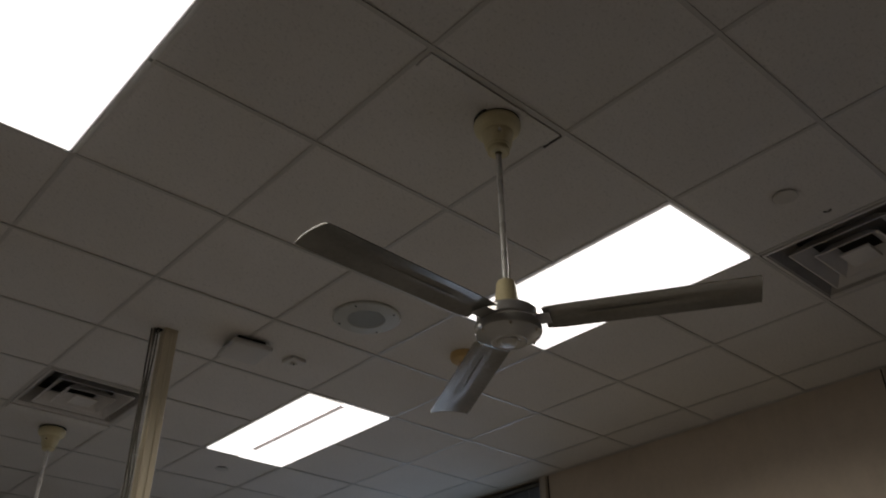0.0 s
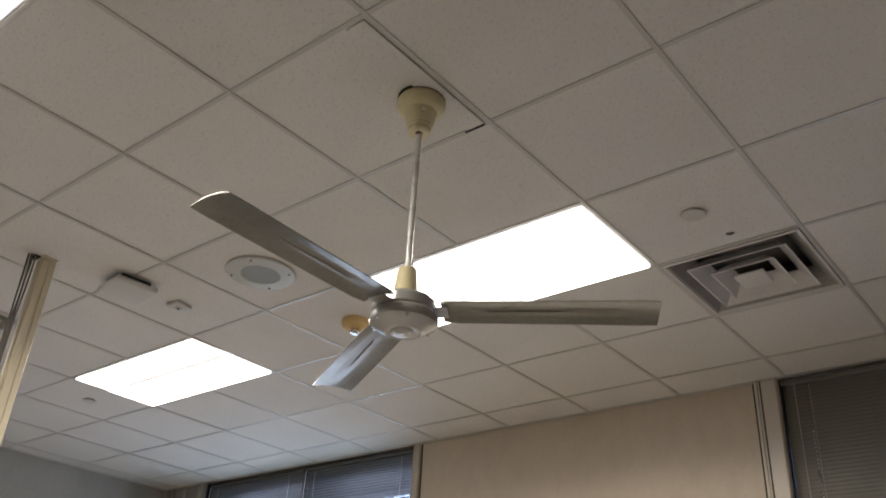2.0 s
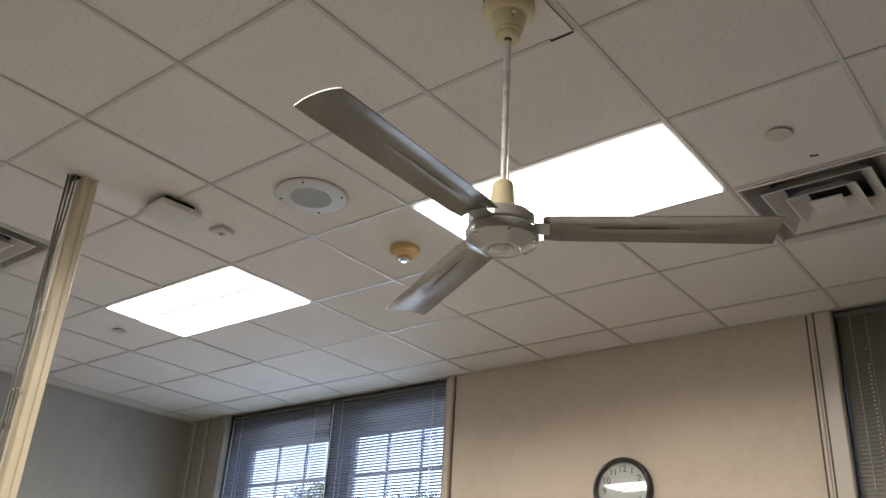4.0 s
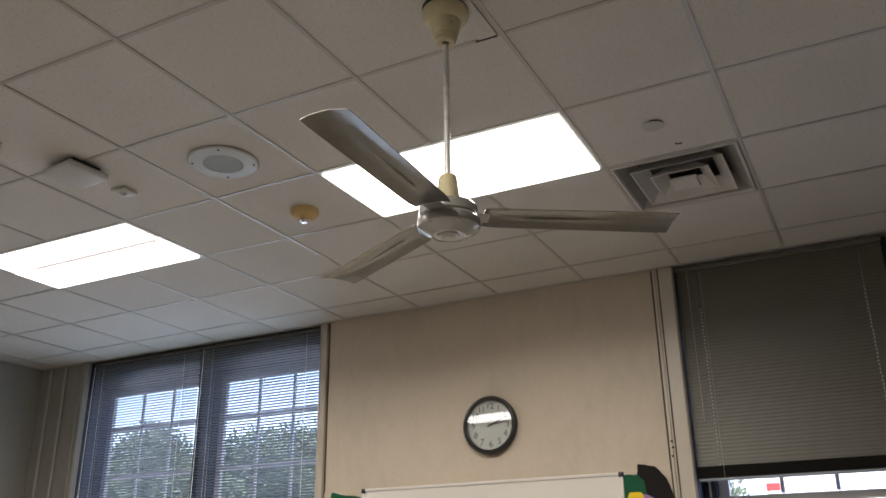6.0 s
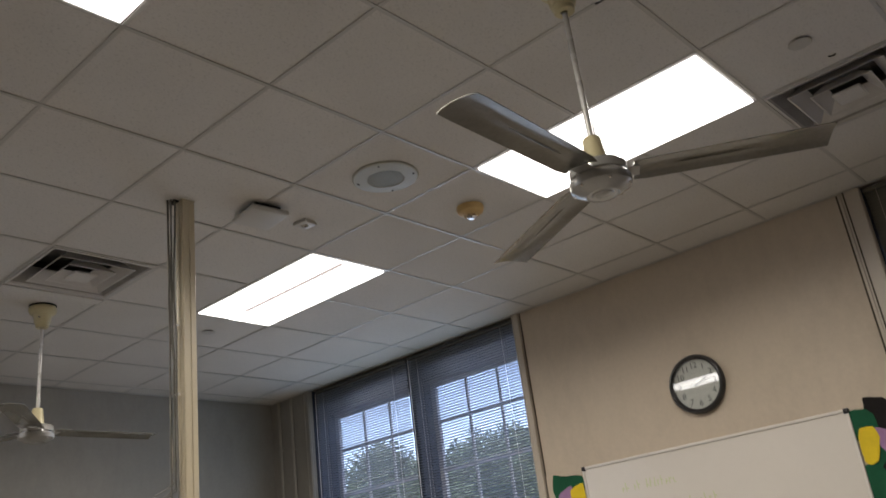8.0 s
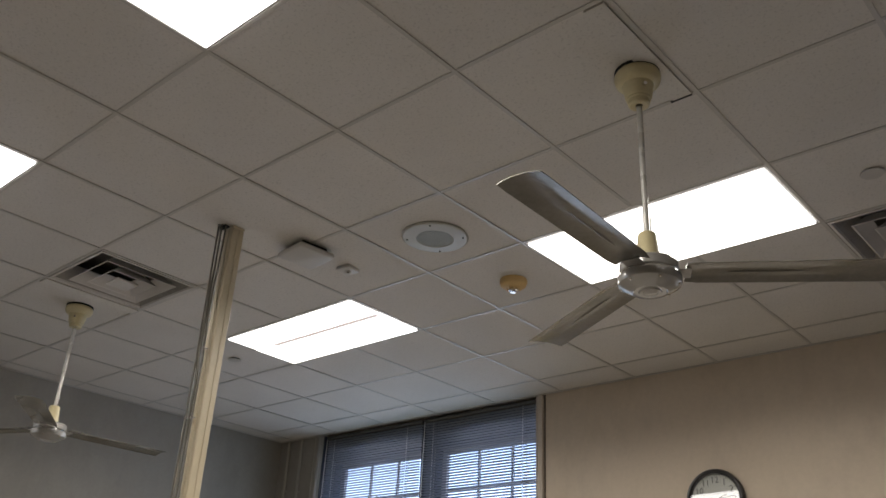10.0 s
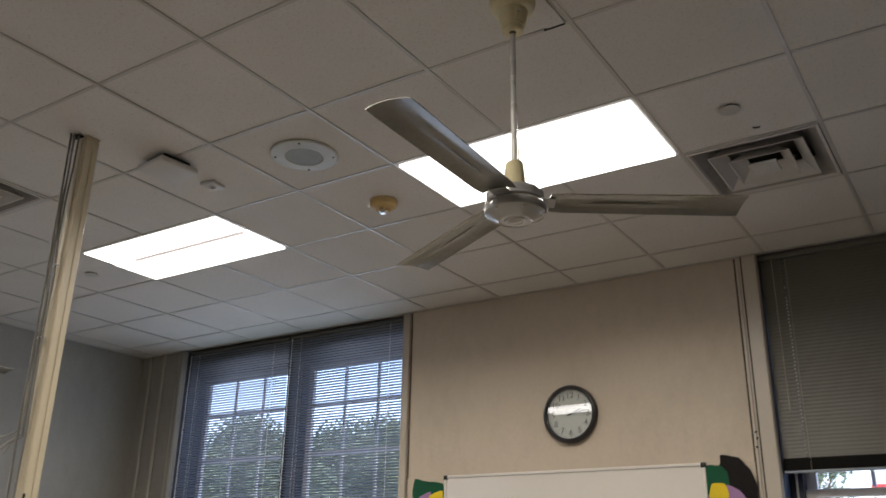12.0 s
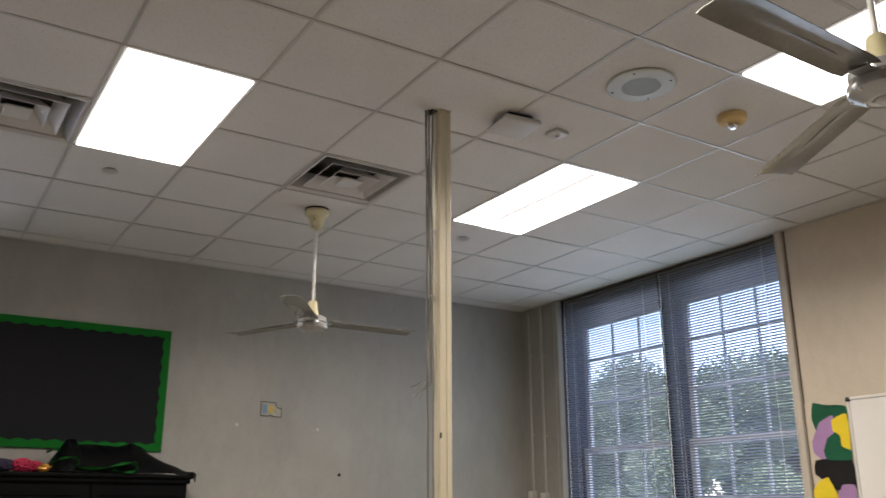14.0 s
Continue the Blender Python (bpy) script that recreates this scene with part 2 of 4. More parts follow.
def tube(bm, pts, r, n=8):
    pts = [Vector(p) for p in pts]
    rings = []
    for k, p in enumerate(pts):
        d = (pts[min(k + 1, len(pts) - 1)] - pts[max(k - 1, 0)]).normalized()
        u = d.cross(Vector((0.31, 0.95, 0.07))).normalized()
        v = d.cross(u)
        rr = r[k] if isinstance(r, (list, tuple)) else r
        rings.append([bm.verts.new(p + rr * (math.cos(2 * math.pi * a / n) * u + math.sin(2 * math.pi * a / n) * v)) for a in range(n)])
    for a, b in zip(rings, rings[1:]):
        for k in range(n):
            bm.faces.new((a[k], a[(k + 1) % n], b[(k + 1) % n], b[k]))
    bm.faces.new(rings[0][::-1])
    bm.faces.new(rings[-1])
    bmesh.ops.recalc_face_normals(bm, faces=bm.faces)
    return bm


def outline(bm, pts, depth, to3):
    """A flat shape with thickness: pts in 2D, to3(u, v, d) gives the place."""
    a = [bm.verts.new(to3(u, v, 0)) for u, v in pts]
    b = [bm.verts.new(to3(u, v, depth)) for u, v in pts]
    bm.faces.new(a)
    bm.faces.new(b[::-1])
    for k in range(len(a)):
        bm.faces.new((a[k], b[k], b[(k + 1) % len(b)], a[(k + 1) % len(a)]))
    bmesh.ops.recalc_face_normals(bm, faces=bm.faces)
    return bm


def mesh_of(name, bm, material):
    me = bpy.data.meshes.new(name)
    bm.to_mesh(me)
    bm.free()
    me.materials.append(material)
    me.shade_smooth()
    me.set_sharp_from_angle(angle=radians(32))
    return me


def part(name, bm, material, parent=None, label=""):
    me = bm if isinstance(bm, bpy.types.Mesh) else mesh_of(name, bm, material)
    ob = new(name, me)
    ob.parent = parent
    return tagged(ob, label)


def thing(name, at, label, category, group="", rz=0.0, kind=""):
    ob = new(name)
    ob.empty_display_size = 0.1
    ob.matrix_basis = pose(*at, 0, 0, rz)
    return tagged(ob, label, category, group, kind)


def solid(name, *boxes, material, label="", category="", kind="structure", bevel=0.0):
    bm = bmesh.new()
    for b in boxes:
        box(bm, *b, bevel=bevel)
    ob = new(name, mesh_of(name, bm, material))
    return tagged(ob, label, category, kind=kind)


# ---- structure ----
solid("floor", (WB - 0.3, WE + 0.3, WS - 0.3, WN + 0.35, -0.15, 0), material=M_FLOOR, label="plain pale vinyl classroom floor", category="floor")
SILL, HEAD = 0.85, 3.06
BAY_A = (-5.09, -2.665)      # double window bay
BAY_B = (-0.048, 2.32)      # double window bay beside the clock wall
BAY_C = (-5.25, -2.885)     # window bay of the far wall, along y
TOP = H + 0.25
wall_n = []
for y0, y1, head in ((WN, WN + 0.13, H + 0.02), (WN + 0.13, WN + 0.32, HEAD)):
    xs = [WB - 0.3, BAY_A[0], BAY_A[1], BAY_B[0], BAY_B[1], WE + 0.3]
    for k in (2, 4):
        wall_n.append((xs[k], xs[k + 1], y0, y1, 0, TOP))
    for b in (BAY_A, BAY_B):
        wall_n += [(b[0], b[1], y0, y1, 0, SILL), (b[0], b[1], y0, y1, head, TOP)]
solid("wall_north", *wall_n, material=M_WALL, label="greige painted plaster wall with window bays", category="wall")
solid("wall_corner", (WB - 0.3, BAY_A[0], WN, WN + 0.13, 0, TOP), (WB - 0.3, BAY_A[0], WN + 0.13, WN + 0.32, 0, TOP), material=M_WALL_GREY, label="greyer wall strip between window bay and corner", category="wall")
wall_w = []
for x0, x1, head in ((WB - 0.13, WB, H + 0.02), (WB - 0.3, WB - 0.13, HEAD)):
    wall_w += [(x0, x1, WS - 0.3, BAY_C[0], 0, TOP), (x0, x1, BAY_C[1], WN, 0, TOP),
               (x0, x1, *BAY_C, 0, SILL), (x0, x1, *BAY_C, head, TOP)]
solid("wall_west", *wall_w, material=M_WALL_GREY, label="greyer plaster wall behind the bulletin board", category="wall")
# unseen wall, set far out so the ceiling on this side stays dimmer
solid("wall_east", (WE, WE + 0.3, WS - 0.3, WN, 0, TOP), material=M_WALL, label="plain greige painted wall", category="wall")
solid("wall_south", (WB, WE, WS - 0.3, WS, 0, TOP), material=M_WALL, label="plain greige painted wall", category="wall")

# ceiling: lay-in tiles, one mesh, with the cells of lights and vents left open
LIGHTS = ((-2, 0), (-6, 0), (-6, -4), (-2, -4))    # cell corner, two cells long in x
VENTS = ((0, 1), (-6, -2), (-6, -5))
taken = {(i + k, j) for i, j in LIGHTS for k in (0, 1)} | set(VENTS)
I0, I1, J0, J1 = -10, 11, -10, 4
rnd = random.Random(4)
cbm = bmesh.new()
for i in range(I0, I1):
    for j in range(J0, J1):
        if (i, j) in taken:
            continue
        x0, x1 = max(i * G, WB) + 0.004, min((i + 1) * G, WE) - 0.004
        y0, y1 = max(j * G, WS) + 0.004, min((j + 1) * G, WN) - 0.004
        if x1 - x0 < 0.03 or y1 - y0 < 0.03:
            continue
        z = [H + 0.0036 + rnd.uniform(0, 0.002) for _ in range(4)]
        lo = [cbm.verts.new(p) for p in ((x0, y0, z[0]), (x1, y0, z[1]), (x1, y1, z[2]), (x0, y1, z[3]))]
        hi = [cbm.verts.new((v.co.x, v.co.y, H + 0.03)) for v in lo]
        cbm.faces.new(lo[::-1])
        for k in range(4):
            cbm.faces.new((lo[k], lo[(k + 1) % 4], hi[(k + 1) % 4], hi[k]))
# unseen slab over the tiles, added to seal out light
box(cbm, WB - 0.05, WE + 0.05, WS - 0.05, WN + 0.02, H + 0.19, H + 0.24)
bmesh.ops.recalc_face_normals(cbm, faces=cbm.faces)
tagged(new("ceiling", mesh_of("ceiling", cbm, M_TILE)), "suspended ceiling of speckled white fibre tiles", "ceiling", kind="structure")
gbm = bmesh.new()
T = 0.0085
for i in range(I0, I1 + 1):
    x = i * G
    if WB + 0.02 < x < WE - 0.02:
        for j in range(J0, J1):
            y0, y1 = max(j * G, WS), min((j + 1) * G, WN)
            if y1 - y0 > 0.02 and not any(b == j and a + 1 == i for a, b in LIGHTS):
                box(gbm, x - T, x + T, y0, y1, H, H + 0.003)
for j in range(J0, J1 + 1):
    y = j * G
    if WS + 0.02 < y < WN - 0.02:
        for i in range(I0, I1):
            x0, x1 = max(i * G + T, WB), min((i + 1) * G - T, WE)
            if x1 - x0 > 0.02:
                box(gbm, x0 - 0.001, x1 + 0.001, y - T, y + T, H + 0.001, H + 0.0035)
box(gbm, WB, WB + 0.02, WS, WN, H - 0.001, H + 0.003)
box(gbm, WE - 0.02, WE, WS, WN, H - 0.001, H + 0.003)
box(gbm, WB + 0.02, WE - 0.02, WN - 0.02, WN, H - 0.001, H + 0.003)
box(gbm, WB + 0.02, WE - 0.02, WS, WS + 0.02, H - 0.001, H + 0.003)
tagged(new("ceiling_grid", mesh_of("ceiling_grid", gbm, M_GRID)), "white metal grid holding the ceiling tiles", "ceiling grid", kind="structure")
solid("ceiling_strip", (-0.088, -0.016, -2 * G + 0.012, -G - 0.010, H - 0.0045, H + 0.003), material=M_TILE, label="narrow cut strip of ceiling tile", category="ceiling tile")
solid("ceiling_strip", (-3.752, -3.678, -2 * G + 0.012, -G - 0.010, H - 0.0045, H + 0.003), material=M_TILE, label="narrow cut strip of ceiling tile", category="ceiling tile")
solid("ceiling_gap", (-0.1, -0.02, -G - 0.006, -G + 0.002, H - 0.003, H + 0.001), material=M_DARK, label="dark open joint at a cut tile", category="ceiling tile")


# ---- ceiling lights ----
def ceiling_light(i, j, torn=False):
    at = ((i + 1) * G, (j + 0.5) * G, H)
    t = thing("ceiling_light", at, "recessed fluorescent ceiling light, lit, white diffuser" + (" split by a pinkish strip" if torn else ""), "ceiling light", "ceiling lights")
    a, b = G - 0.012, G / 2 - 0.012
    bm = bmesh.new()
    for x0, x1, y0, y1 in ((-a, a, -b, -b + 0.012), (-a, a, b - 0.012, b), (-a, -a + 0.012, -b + 0.012, b - 0.012), (a - 0.012, a, -b + 0.012, b - 0.012)):
        box(bm, x0, x1, y0, y1, 0.004, 0.012)
    part("frame", bm, M_WHITE, t)
    bm = bmesh.new()
    for s in (-1, 1):
        box(bm, -a, a, s * b - 0.002, s * b + 0.002, 0.012, 0.10)
        box(bm, s * a - 0.002, s * a + 0.002, -b, b, 0.012, 0.10)
    box(bm, -a, a, -b, b, 0.10, 0.104)
    part("housing", bm, M_WHITE, t)
    a, b = a - 0.010, b - 0.010
    bm = bmesh.new()
    if torn:
        box(bm, -a, a - 0.02, -b, -0.052, -0.003, 0.004)
        box(bm, -a, a, -0.050, b, -0.008, 0.004)
    else:
        box(bm, -a, a, -b, b, -0.008, 0.004)
    part("diffuser", bm, M_PANEL, t, "glowing white prismatic diffuser")
    if torn:
        bm = bmesh.new()
        box(bm, -a + 0.20, a - 0.01, -0.071, -0.037, -0.014, -0.0085, bevel=0.002)
        part("divider", bm, M_DIVIDER, t, "pinkish divider strip under the diffuser")
    # the prismatic lens throws most of the tubes' light downwards
    lamp = bpy.data.lights.new("tube_light", 'AREA')
    lamp.shape, lamp.size, lamp.size_y = 'RECTANGLE', 2 * a, 2 * b
    lamp.energy, lamp.color, lamp.spread = LENS, (1.0, 0.915, 0.805), radians(160)
    new("tube_light", lamp).matrix_world = pose(at[0], at[1], H - 0.022)
    return t


for i, j in LIGHTS:
    ceiling_light(i, j, (i, j) == (-6, 0))


# ---- windows and blinds ----
def window(name, at, width, rz, label, fw=0.035, sw=0.05):
    """A sash window unit. Local x runs along the wall, y points outdoors, z up from the sill."""
    t = thing(name, at, label, "window", kind="structure", rz=rz)
    w, h = width / 2, HEAD - SILL
    bm = bmesh.new()
    for x0, x1, z0, z1 in ((-w, -w + fw, 0, h), (w - fw, w, 0, h), (-w + fw, w - fw, h - 0.03, h), (-w + fw, w - fw, 0, 0.04)):
        box(bm, x0, x1, 0.0, 0.14, z0, z1, bevel=0.003)
    part("window_frame", bm, M_NAVY, t, "dark navy painted window frame")
    bm = bmesh.new()
    for s in (-1, 1):
        box(bm, s * (w - fw * 0.55) - 0.006, s * (w - fw * 0.55) + 0.006, -0.008, 0.0, 0.02, h - 0.03, bevel=0.002)
    part("parting_bead", bm, M_SASH, t)
    a = w - fw
    rows = (0.04, 0.59, 1.01, 1.44, 1.84, h - 0.03)
    for k, name2 in ((0, "lower_sash"), (2, "upper_sash")):
        z0, z1 = (rows[0], rows[2] + 0.02) if k == 0 else (rows[2] - 0.02, rows[5])
        y = 0.03 if k == 0 else 0.075
        bm = bmesh.new()
        for x0, x1, p, q in ((-a, -a + sw, z0, z1), (a - sw, a, z0, z1), (-a + sw, a - sw, z0, z0 + 0.045), (-a + sw, a - sw, z1 - 0.045, z1)):
            box(bm, x0, x1, y, y + 0.04, p, q, bevel=0.003)
        sash = part(name2, bm, M_SASH, t, "white painted sash")
        bars = [r for r in rows if z0 + 0.1 < r < z1 - 0.1]
        for r in bars:
            bm = bmesh.new()
            box(bm, -a + sw, a - sw, y + 0.006, y + 0.034, r - 0.012, r + 0.012, bevel=0.004)
            part("muntin", bm, M_SASH, sash)
        for s in (-1, 1):
            x = s * (a - sw) / 3
            bm = bmesh.new()
            box(bm, x - 0.011, x + 0.011, y + 0.008, y + 0.032, z0 + 0.05, z1 - 0.05, bevel=0.004)
            part("muntin", bm, M_SASH, sash)
        bm = bmesh.new()
        box(bm, -a + sw - 0.005, a - sw + 0.005, y + 0.018, y + 0.022, z0 + 0.045, z1 - 0.045)
        pane = part("pane", bm, M_GLASS, sash, "clear window glass")
        pane.visible_shadow = False
    bm = bmesh.new()
    box(bm, -w, w, -0.14, 0.0, -0.03, 0.0, bevel=0.006)
    part("window_sill", bm, M_SASH, t)
    return t


def slat_mesh(width, tilt, holes, paint, half):
    bm = bmesh.new()
    xs = [-width / 2]
    for hx in holes:
        xs += [hx - 0.0045, hx + 0.0045]
    xs += [width / 2]
    sec = []
    for u in (-1, -0.3, 0.3, 1):
        p = Vector((0, u * half, -0.085 * half * u * u))
        sec.append(Matrix.Rotation(radians(tilt), 3, 'X') @ p)
    vs = [[bm.verts.new((x, p.y, p.z)) for p in sec] for x in xs]
    for i in range(len(xs) - 1):
        for j in range(3):
            if j == 1 and i % 2 == 1:
                continue
            bm.faces.new((vs[i][j], vs[i + 1][j], vs[i + 1][j + 1], vs[i][j + 1]))
    return mesh_of("slat", bm, paint)


def blind(at, width, bottom, tilt, rz, label):
    """A venetian blind hung from the ceiling line. Local y points outdoors, z down from the headrail."""
    t = thing("venetian_blind", at, label, "blind", "venetian blinds", rz)
    w = width / 2
    paint = M_SLAT if tilt < 60 else M_SLAT_DIM
    bm = bmesh.new()
    box(bm, -w, w, -0.018, 0.022, -0.026, 0, bevel=0.003)
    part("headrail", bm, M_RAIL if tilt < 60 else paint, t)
    pitch = 0.0215
    holes = (-w + 0.095, w - 0.18) if tilt < 60 else (-w + 0.13, w - 0.13)
    me = slat_mesh(width - 0.01, tilt, holes, paint, 0.6 * pitch)
    drop = at[2] - bottom
    n = int((drop - (0.11 if tilt < 60 else 0.088)) / pitch)
    jit = random.Random(int(1000 * abs(at[0])) + 7)
    for k in range(n):
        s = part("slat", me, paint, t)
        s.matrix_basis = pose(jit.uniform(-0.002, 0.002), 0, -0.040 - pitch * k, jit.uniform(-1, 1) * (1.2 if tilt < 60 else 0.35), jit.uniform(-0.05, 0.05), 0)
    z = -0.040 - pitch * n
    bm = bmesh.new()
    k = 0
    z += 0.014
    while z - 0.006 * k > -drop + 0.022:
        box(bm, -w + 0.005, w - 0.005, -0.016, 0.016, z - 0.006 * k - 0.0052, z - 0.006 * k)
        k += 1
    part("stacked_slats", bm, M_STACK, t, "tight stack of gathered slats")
    bm = bmesh.new()
    box(bm, -w + 0.004, w - 0.004, -0.014, 0.014, -drop, -drop + 0.016, bevel=0.004)
    part("bottom_rail", bm, M_SLAT, t)
    for hx in holes if tilt < 60 else ():
        bm = bmesh.new()
        tube(bm, [(hx, 0, -0.02), (hx, 0, -drop + 0.01)], 0.0022, 6)
        part("lift_cord", bm, M_CORD, t, "white lift cord through the slats")
    for hx in (-w + 0.14, w - 0.14):
        bm = bmesh.new()
        tube(bm, [(hx + 0.012, -0.02, -0.045), (hx + 0.012, -0.021, -drop * 0.5), (hx + 0.012, -0.02, -drop + 0.01)], 0.0011, 5)
        part("ladder_cord", bm, M_RAIL if tilt < 60 else M_TRIM, t)
    bm = bmesh.new()
    if tilt < 60:
        tube(bm, [(-w + 0.018, -0.026, -0.03), (-w + 0.020, -0.032, -0.6), (-w + 0.019, -0.034, -1.85)], 0.003, 6)
    else:
        tube(bm, [(-w + 0.075, -0.026, -0.03), (-w + 0.078, -0.034, -0.4), (-w + 0.08, -0.036, -0.95)], 0.002, 6)
    part("tilt_wand", bm, M_CORD if tilt < 60 else M_TRIM, t, "clear plastic tilt wand")
    return t


def bay(p0, p1, axis, names, tilt, bottom, label, recess):
    """Two window units with their blinds in one bay, and the mullion between."""
    mid = (p0 + p1) / 2
    for k, (a, b) in enumerate(((p0, mid - 0.035), (mid + 0.035, p1))):
        c, w = (a + b) / 2, b - a
        ca, bw = (c + 0.013, w + 0.018) if k == 0 else (c - 0.013, w + 0.018)
        if axis == 'x':
            window(names[k], (c, WN + 0.17, SILL), w, 0, "white sash window with panes in a navy frame", *((0.075, 0.060) if tilt > 60 else ()))
            blind((ca, WN + recess, H - 0.004), bw, bottom, tilt, 0, label)
        else:
            window(names[k], (WB - 0.17, c, SILL), w, 90, "white sash window with panes in a navy frame")
            blind((WB - recess, ca, H - 0.004), bw, bottom, tilt, 90, label)
    bm = bmesh.new()
    if axis == 'x':
        box(bm, mid - 0.034, mid + 0.034, WN + 0.087, WN + 0.31, SILL, H - 0.002, bevel=0.004)
    else:
        box(bm, WB - 0.29, WB - 0.087, mid - 0.034, mid + 0.034, SILL, H - 0.002, bevel=0.004)
    for side, e in ((1, p0), (-1, p1)):
        a, b = sorted((e, e + side * 0.005))
        bounds = (a, b, WN + 0.022, WN + 0.168, SILL, H - 0.002) if axis == 'x' else (WB - 0.168, WB - 0.022, a, b, SILL, H - 0.002)
        solid("window_jamb", bounds, material=M_NAVY, label="dark navy painted jamb lining", category="jamb")
    tagged(new("window_mullion", mesh_of("window_mullion", bm, M_NAVY)), "dark navy mullion between two windows", "mullion", kind="structure")


# dark panels stand in for the shade behind the blinds above each window
for b in (BAY_A, BAY_B):
    solid("header_shade_panel", (b[0], b[1], WN + 0.122, WN + 0.13, HEAD, H + 0.015), material=M_NAVY, label="dark panel added for the shade above the window head", category="window header")
solid("header_shade_panel", (WB - 0.13, WB - 0.122, *BAY_C, HEAD, H + 0.015), material=M_NAVY, label="dark panel added for the shade above the window head", category="window header")
bay(*BAY_A, 'x', ("window_1", "window_2"), -22, 0.95, "grey slatted venetian blind, half open over a window", 0.07)
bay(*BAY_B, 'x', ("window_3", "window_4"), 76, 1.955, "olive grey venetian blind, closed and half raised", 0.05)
bay(*BAY_C, 'y', ("window_5", "window_6"), -22, 0.95, "grey slatted venetian blind, half open over a window", 0.07)


# ---- window casings, conduits and wall fittings ----
def casing(name, x0, x1, beads, paint=M_TRIM):
    bm = bmesh.new()
    box(bm, x0, x1, WN - 0.022, WN + 0.02, 0, H - 0.003, bevel=0.004)
    for b, r in beads:
        tube(bm, [(b, WN - 0.022, 0.01), (b, WN - 0.022, H - 0.006)], r, 8)
    tagged(new(name, mesh_of(name, bm, paint)), "painted window casing with moulded beads", "casing", kind="structure")


casing("trim_1", -2.662, -2.598, ((-2.652, 0.006), (-2.606, 0.006)))
casing("trim_2", -0.172, -0.046, ((-0.158, 0.007), (-0.056, 0.006)))
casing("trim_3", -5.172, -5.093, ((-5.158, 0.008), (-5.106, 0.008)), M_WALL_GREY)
# thin dark joint strips on and beside the casings
for x0, x1, d in ((-0.142, -0.133, 0.0235), (-0.187, -0.173, 0.002), (-2.597, -2.586, 0.002)):
    solid("trim_joint", (x0, x1, WN - d, WN + 0.01, 0.02, H - 0.004), material=M_JOINT, label="thin dark joint strip beside the casing", category="joint")
for x, zb in ((-5.545, 1.52), (-5.36, 1.50)):
    t = thing("conduit", (x, WN, zb), "painted vertical conduit running down to a junction box", "conduit", "wall conduits")
    bm = bmesh.new()
    tube(bm, [(0, -0.014, 0.0), (0.002, -0.015, (H - zb) * 0.5), (0, -0.014, H - zb - 0.002)], 0.0125, 10)
    pipe = part("pipe", bm, M_CONDUIT, t)
    for z in (0.5, 1.25):
        bm = bmesh.new()
        box(bm, -0.03, 0.03, -0.006, 0, z, z + 0.018, bevel=0.002)
        tube(bm, [(0, -0.0145, z), (0, -0.0145, z + 0.018)], 0.0155, 10)
        part("strap", bm, M_CONDUIT, pipe)
    bm = bmesh.new()
    box(bm, -0.035, 0.035, -0.05, 0, -0.115, 0.0, bevel=0.005)
    part("junction_box", bm, M_CONDUIT, t)
    bm = bmesh.new()
    box(bm, -0.032, 0.032, -0.056, -0.05, -0.11, -0.005, bevel=0.002)
    part("cover_plate", bm, M_ALU, t)

solid("wall_panel", (-2.585, -0.182, WN - 0.012, WN, 0.75, 2.022), material=M_WALL, label="thin painted backing panel behind the whiteboard", category="wall panel", bevel=0.001)


# ---- ceiling fans ----
def blade_mesh():
    bm = bmesh.new()
    n, m = 14, 9
    top, bot = [], []
    for i in range(n + 1):
        f = i / n
        r = 0.108 + f * 0.600
        half = 0.064 + 0.007 * f
        end = 0.0
        if i == n:
            end = 0.004
        if i == 0:
            end = 0.012
        ra, rb = [], []
        for j in range(m + 1):
            v = -1 + 2 * j / m
            y = v * (half - end * (0.6 if i in (0, n) else 0))
            x = r - (0.003 if i == n else 0) * v * v * v * v
            z = 0.009 * (1 - v * v) - 0.004 * f - 0.003
            if abs(v - 0.1) < 0.18 and 0.12 < f < 0.85:
                z -= 0.003
            ra.append(bm.verts.new((x, y, z + 0.0012)))
            rb.append(bm.verts.new((x, y, z - 0.0012)))
        top.append(ra)
        bot.append(rb)
    for i in range(n):
        for j in range(m):
            bm.faces.new((top[i][j], top[i + 1][j], top[i + 1][j + 1], top[i][j + 1]))
            bm.faces.new((bot[i][j], bot[i][j + 1], bot[i + 1][j + 1], bot[i + 1][j]))
        bm.faces.new((top[i][0], bot[i][0], bot[i + 1][0], top[i + 1][0]))
        bm.faces.new((top[i][m], top[i + 1][m], bot[i + 1][m], bot[i][m]))
    for k in (0, n):
        for j in range(m):
            q = (top[k][j], top[k][j + 1], bot[k][j + 1], bot[k][j])
            bm.faces.new(q if k else q[::-1])
    # pressed stiffening crease on the underside, running out towards the tip
    tube(bm, [(0.20, 0.006, 0.0045), (0.26, 0.006, 0.0020), (0.42, 0.005, 0.0010), (0.54, 0.004, 0.0025)], [0.001, 0.0042, 0.0038, 0.001], 6)
    bmesh.ops.recalc_face_normals(bm, faces=bm.faces)
    return mesh_of("blade", bm, M_BLADE)


PITCH = -3.0


